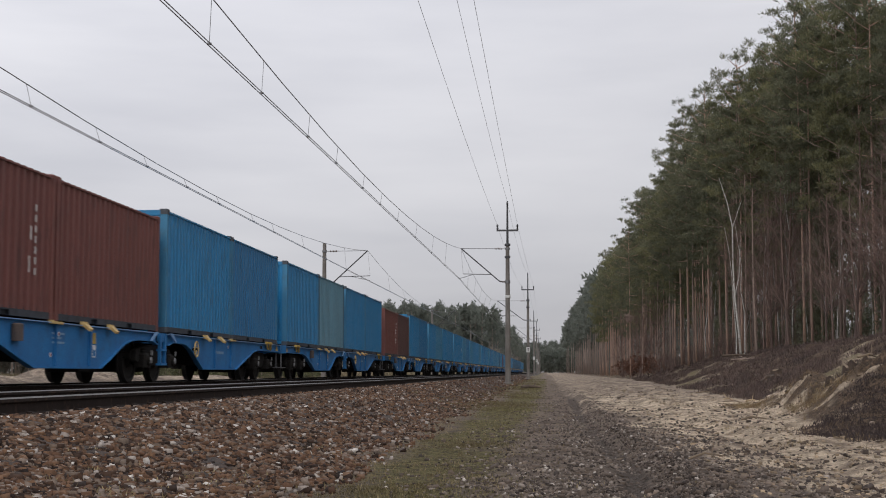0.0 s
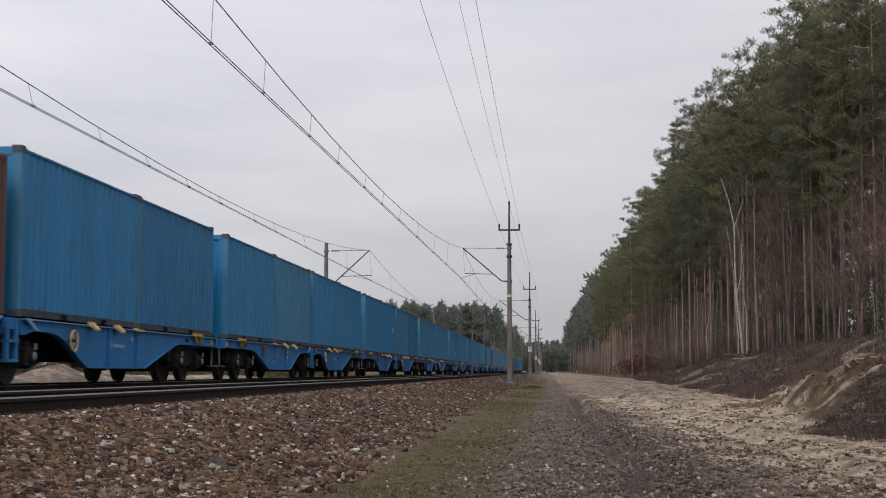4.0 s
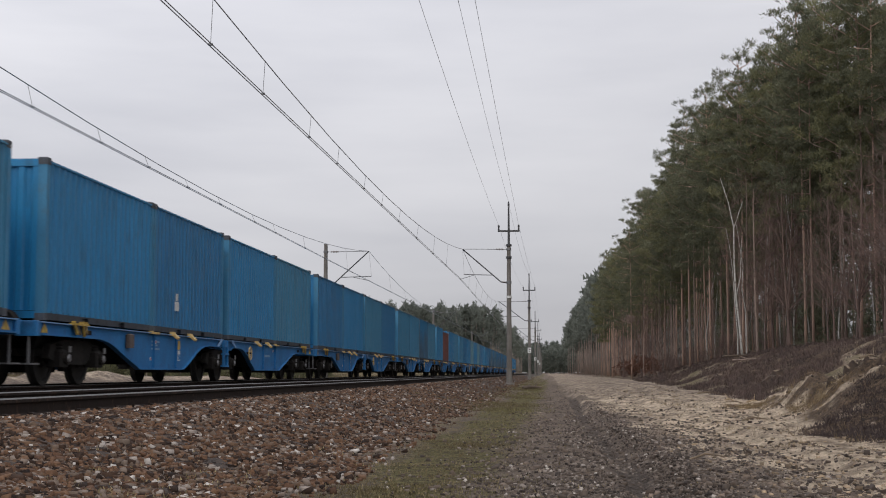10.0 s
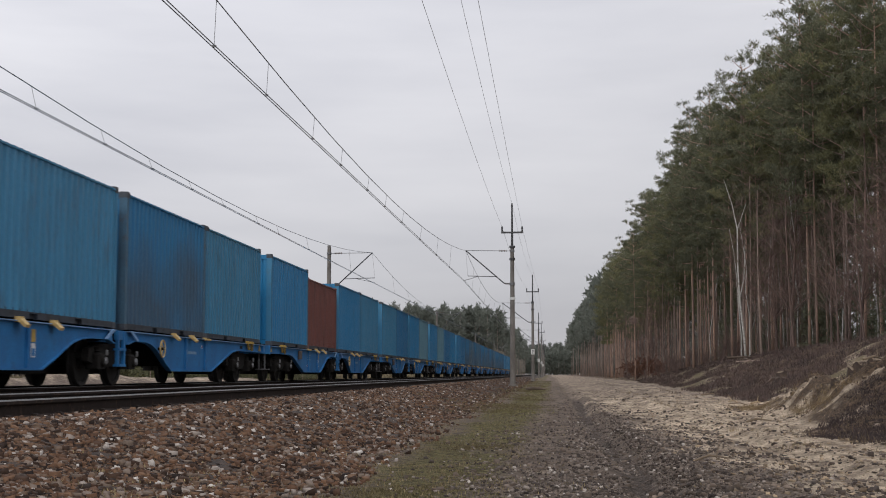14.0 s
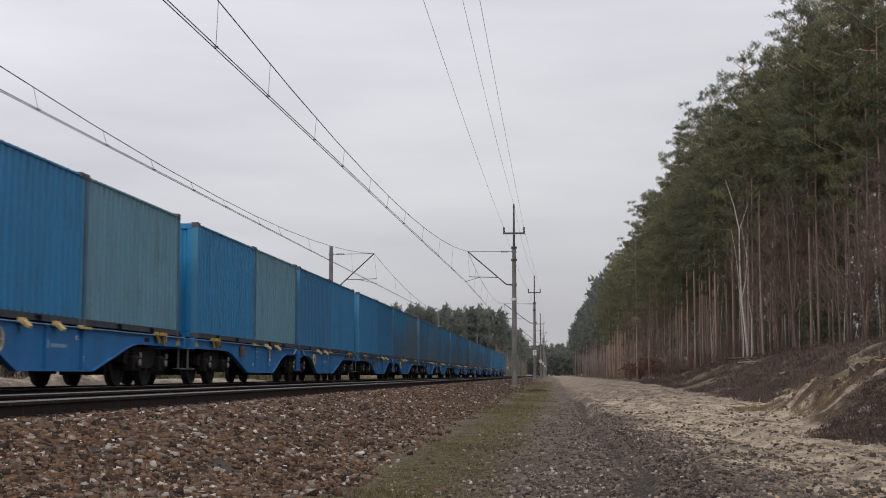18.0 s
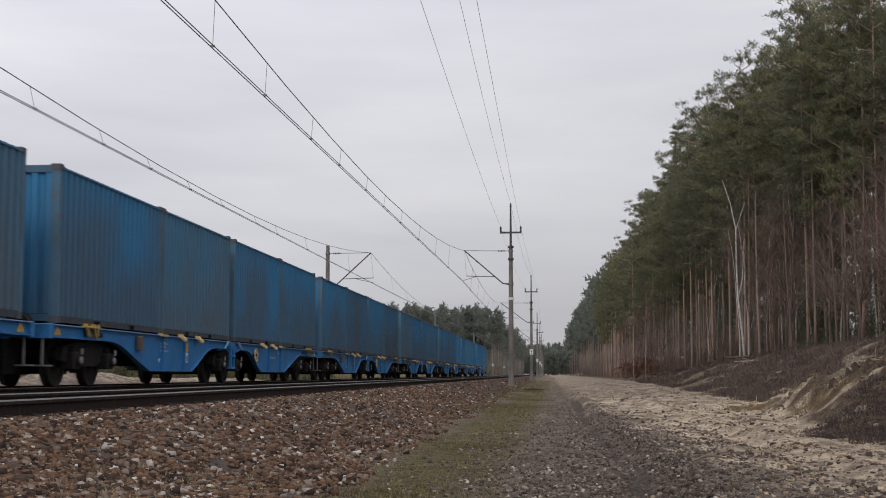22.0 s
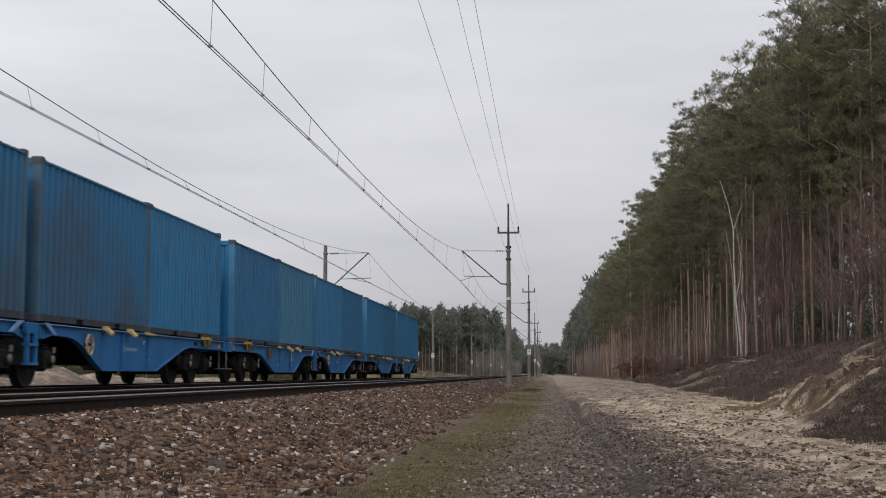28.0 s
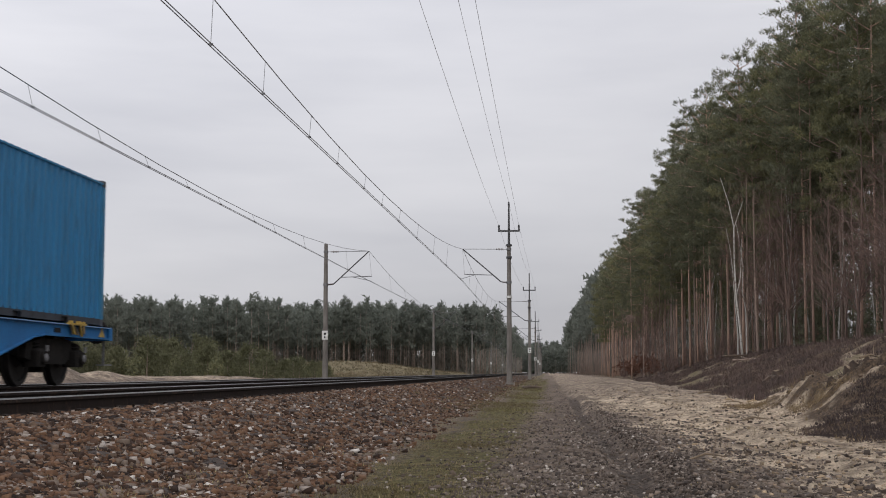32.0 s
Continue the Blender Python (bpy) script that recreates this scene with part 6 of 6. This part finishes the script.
def rusty_bush(seed, tall):
    r = np.random.default_rng(seed)
    c = r.normal(0, 1, (90, 3)) * (0.42, 0.42, 0.33) * tall * 0.55 + (0, 0, tall * 0.55)
    c[:, 2] = np.clip(c[:, 2], 0.15, None)
    v, f = tufts(c, np.zeros_like(c), 9, 0.22, 0.05, seed)
    t = tagged(new("oak_sapling"), "small oak sapling still holding rust-brown dead leaves", "shrub", "undergrowth on the bank")
    b = Build()
    for k in range(5):
        a = 1.256 * k
        b.tube([(0, 0, -0.1), (0.2 * math.cos(a) * tall * 0.5, 0.2 * math.sin(a) * tall * 0.5, tall * 0.5), (0.35 * math.cos(a) * tall * 0.6, 0.35 * math.sin(a) * tall * 0.6, tall * 0.85)], [0.03, 0.02, 0.008], 5, False)
    part("stems", b, TWIG, t)
    part("foliage", array_mesh("foliage", v, f, leafy("dead_oak_leaves", (0.12, 0.062, 0.045), (0.20, 0.105, 0.07))), None, t)
    return t


OAKS = [rusty_bush(201, 2.6), rusty_bush(202, 1.7)]
r = np.random.default_rng(33)
for k, (x, y) in enumerate(((8.9, 128.0), (9.3, 118.0), (9.8, 131.0), (9.0, 141.0), (8.8, 152.0))):
    put(OAKS[k] if k < 2 else copy_thing(OAKS[k % 2], Matrix()), x, y, r.uniform(0, 6.28), r.uniform(0.7, 1.1))


def stump(seed, rad, tall):
    r = np.random.default_rng(seed)
    t = tagged(new("tree_stump"), "rough cut tree stump with torn roots on the sand heap", "stump", "stumps and timber")
    b = Build()
    n = 12
    wob = [1 + 0.14 * math.sin(3 * k + seed) + r.normal(0, 0.05) for k in range(n)]
    v = []
    for z, k_ in ((-0.15, 1.6), (0.05, 1.15), (tall * 0.6, 0.95), (tall, 0.9)):
        v += [(math.cos(6.28319 * k / n) * rad * k_ * wob[k], math.sin(6.28319 * k / n) * rad * k_ * wob[k], z + (0.12 * tall * math.sin(1.3 * k + seed) if z == tall else 0)) for k in range(n)]
    b.add(v, [(i * n + k, i * n + (k + 1) % n, i * n + n + (k + 1) % n, i * n + n + k) for i in range(3) for k in range(n)])
    part("bark", b, BITS, t)
    top = [(x * 0.97, y * 0.97, z + 0.003) for x, y, z in v[-n:]]
    part("cut_face", Build().add(top, [tuple(range(n))]), WOOD, t)
    for k in range(4):
        a = r.uniform(0, 6.28)
        part("root", Build().tube([(0, 0, 0.1), (math.cos(a) * rad * 1.6, math.sin(a) * rad * 1.6, 0.06), (math.cos(a) * rad * 2.6, math.sin(a) * rad * 2.6, -0.1)], [0.4 * rad, 0.3 * rad, 0.02], 5), BITS, t)
    return t


for k, (x, y, rad, tall) in enumerate(((4.82, 22.3, 0.06, 0.26), (5.0, 22.6, 0.08, 0.30), (5.16, 22.4, 0.06, 0.3), (4.62, 22.6, 0.05, 0.12), (6.4, 27.9, 0.14, 0.40), (7.35, 44.0, 0.2, 0.28), (6.75, 28.6, 0.13, 0.42), (6.0, 29.0, 0.10, 0.16))):
    put(stump(80 + k, rad, tall), x, y, 0.7 * k, 1.0, 0.02)


def branch_log(seed, length, rad, material, label):
    r = np.random.default_rng(seed)
    b = Build().tube([(-length / 2, 0, 0), (-length * 0.1, r.normal(0, 0.04), 0.05), (length / 2, r.normal(0, 0.08), 0.02)], [rad, rad * 0.85, rad * 0.5], 7)
    b.tube([(length * 0.1, 0, 0.03), (length * 0.3, 0.1, 0.2)], [rad * 0.5, rad * 0.2], 5)
    return tagged(part("fallen_branch", b, material), label, "branch", "stumps and timber")


for k, (x, y, ln, rad, turn, m) in enumerate(((-0.62, 61.0, 0.9, 0.085, 0.4, DIRT), (4.9, 37.0, 0.4, 0.025, 1.9, WOOD_CUT), (5.2, 35.0, 0.3, 0.025, 0.2, WOOD_CUT), (5.4, 46.0, 0.8, 0.03, 0.3, WOOD),
                                              (10.4, 72.0, 2.6, 0.06, 0.3, DIRT), (7.7, 29.0, 1.2, 0.03, 2.5, WOOD), (4.9, 21.0, 0.45, 0.02, 0.5, WOOD), (1.4, 12.0, 0.35, 0.012, 0.2, WOOD),
                                              (9.6, 64.0, 2.0, 0.06, 2.8, BARK_GREY), (3.3, 22.0, 0.4, 0.02, 0.1, WOOD), (5.35, 22.6, 0.4, 0.022, 0.3, DIRT), (5.5, 22.9, 0.5, 0.02, 2.6, WOOD), (4.7, 34.5, 0.5, 0.016, 2.4, WOOD))):
    ob = put(branch_log(90 + k, ln, rad, m, "weathered fallen branch lying on the ground"), x, y, turn, 1.0, -rad * 0.5)
post = tagged(part("wooden_stake", Build().tube([(0, 0, -0.3), (0.01, 0, 0.5)], [0.035, 0.03], 8), WOOD_CUT), "short pale wooden stake standing on the heap", "stake")
put(post, 5.75, 23.5)

motions()
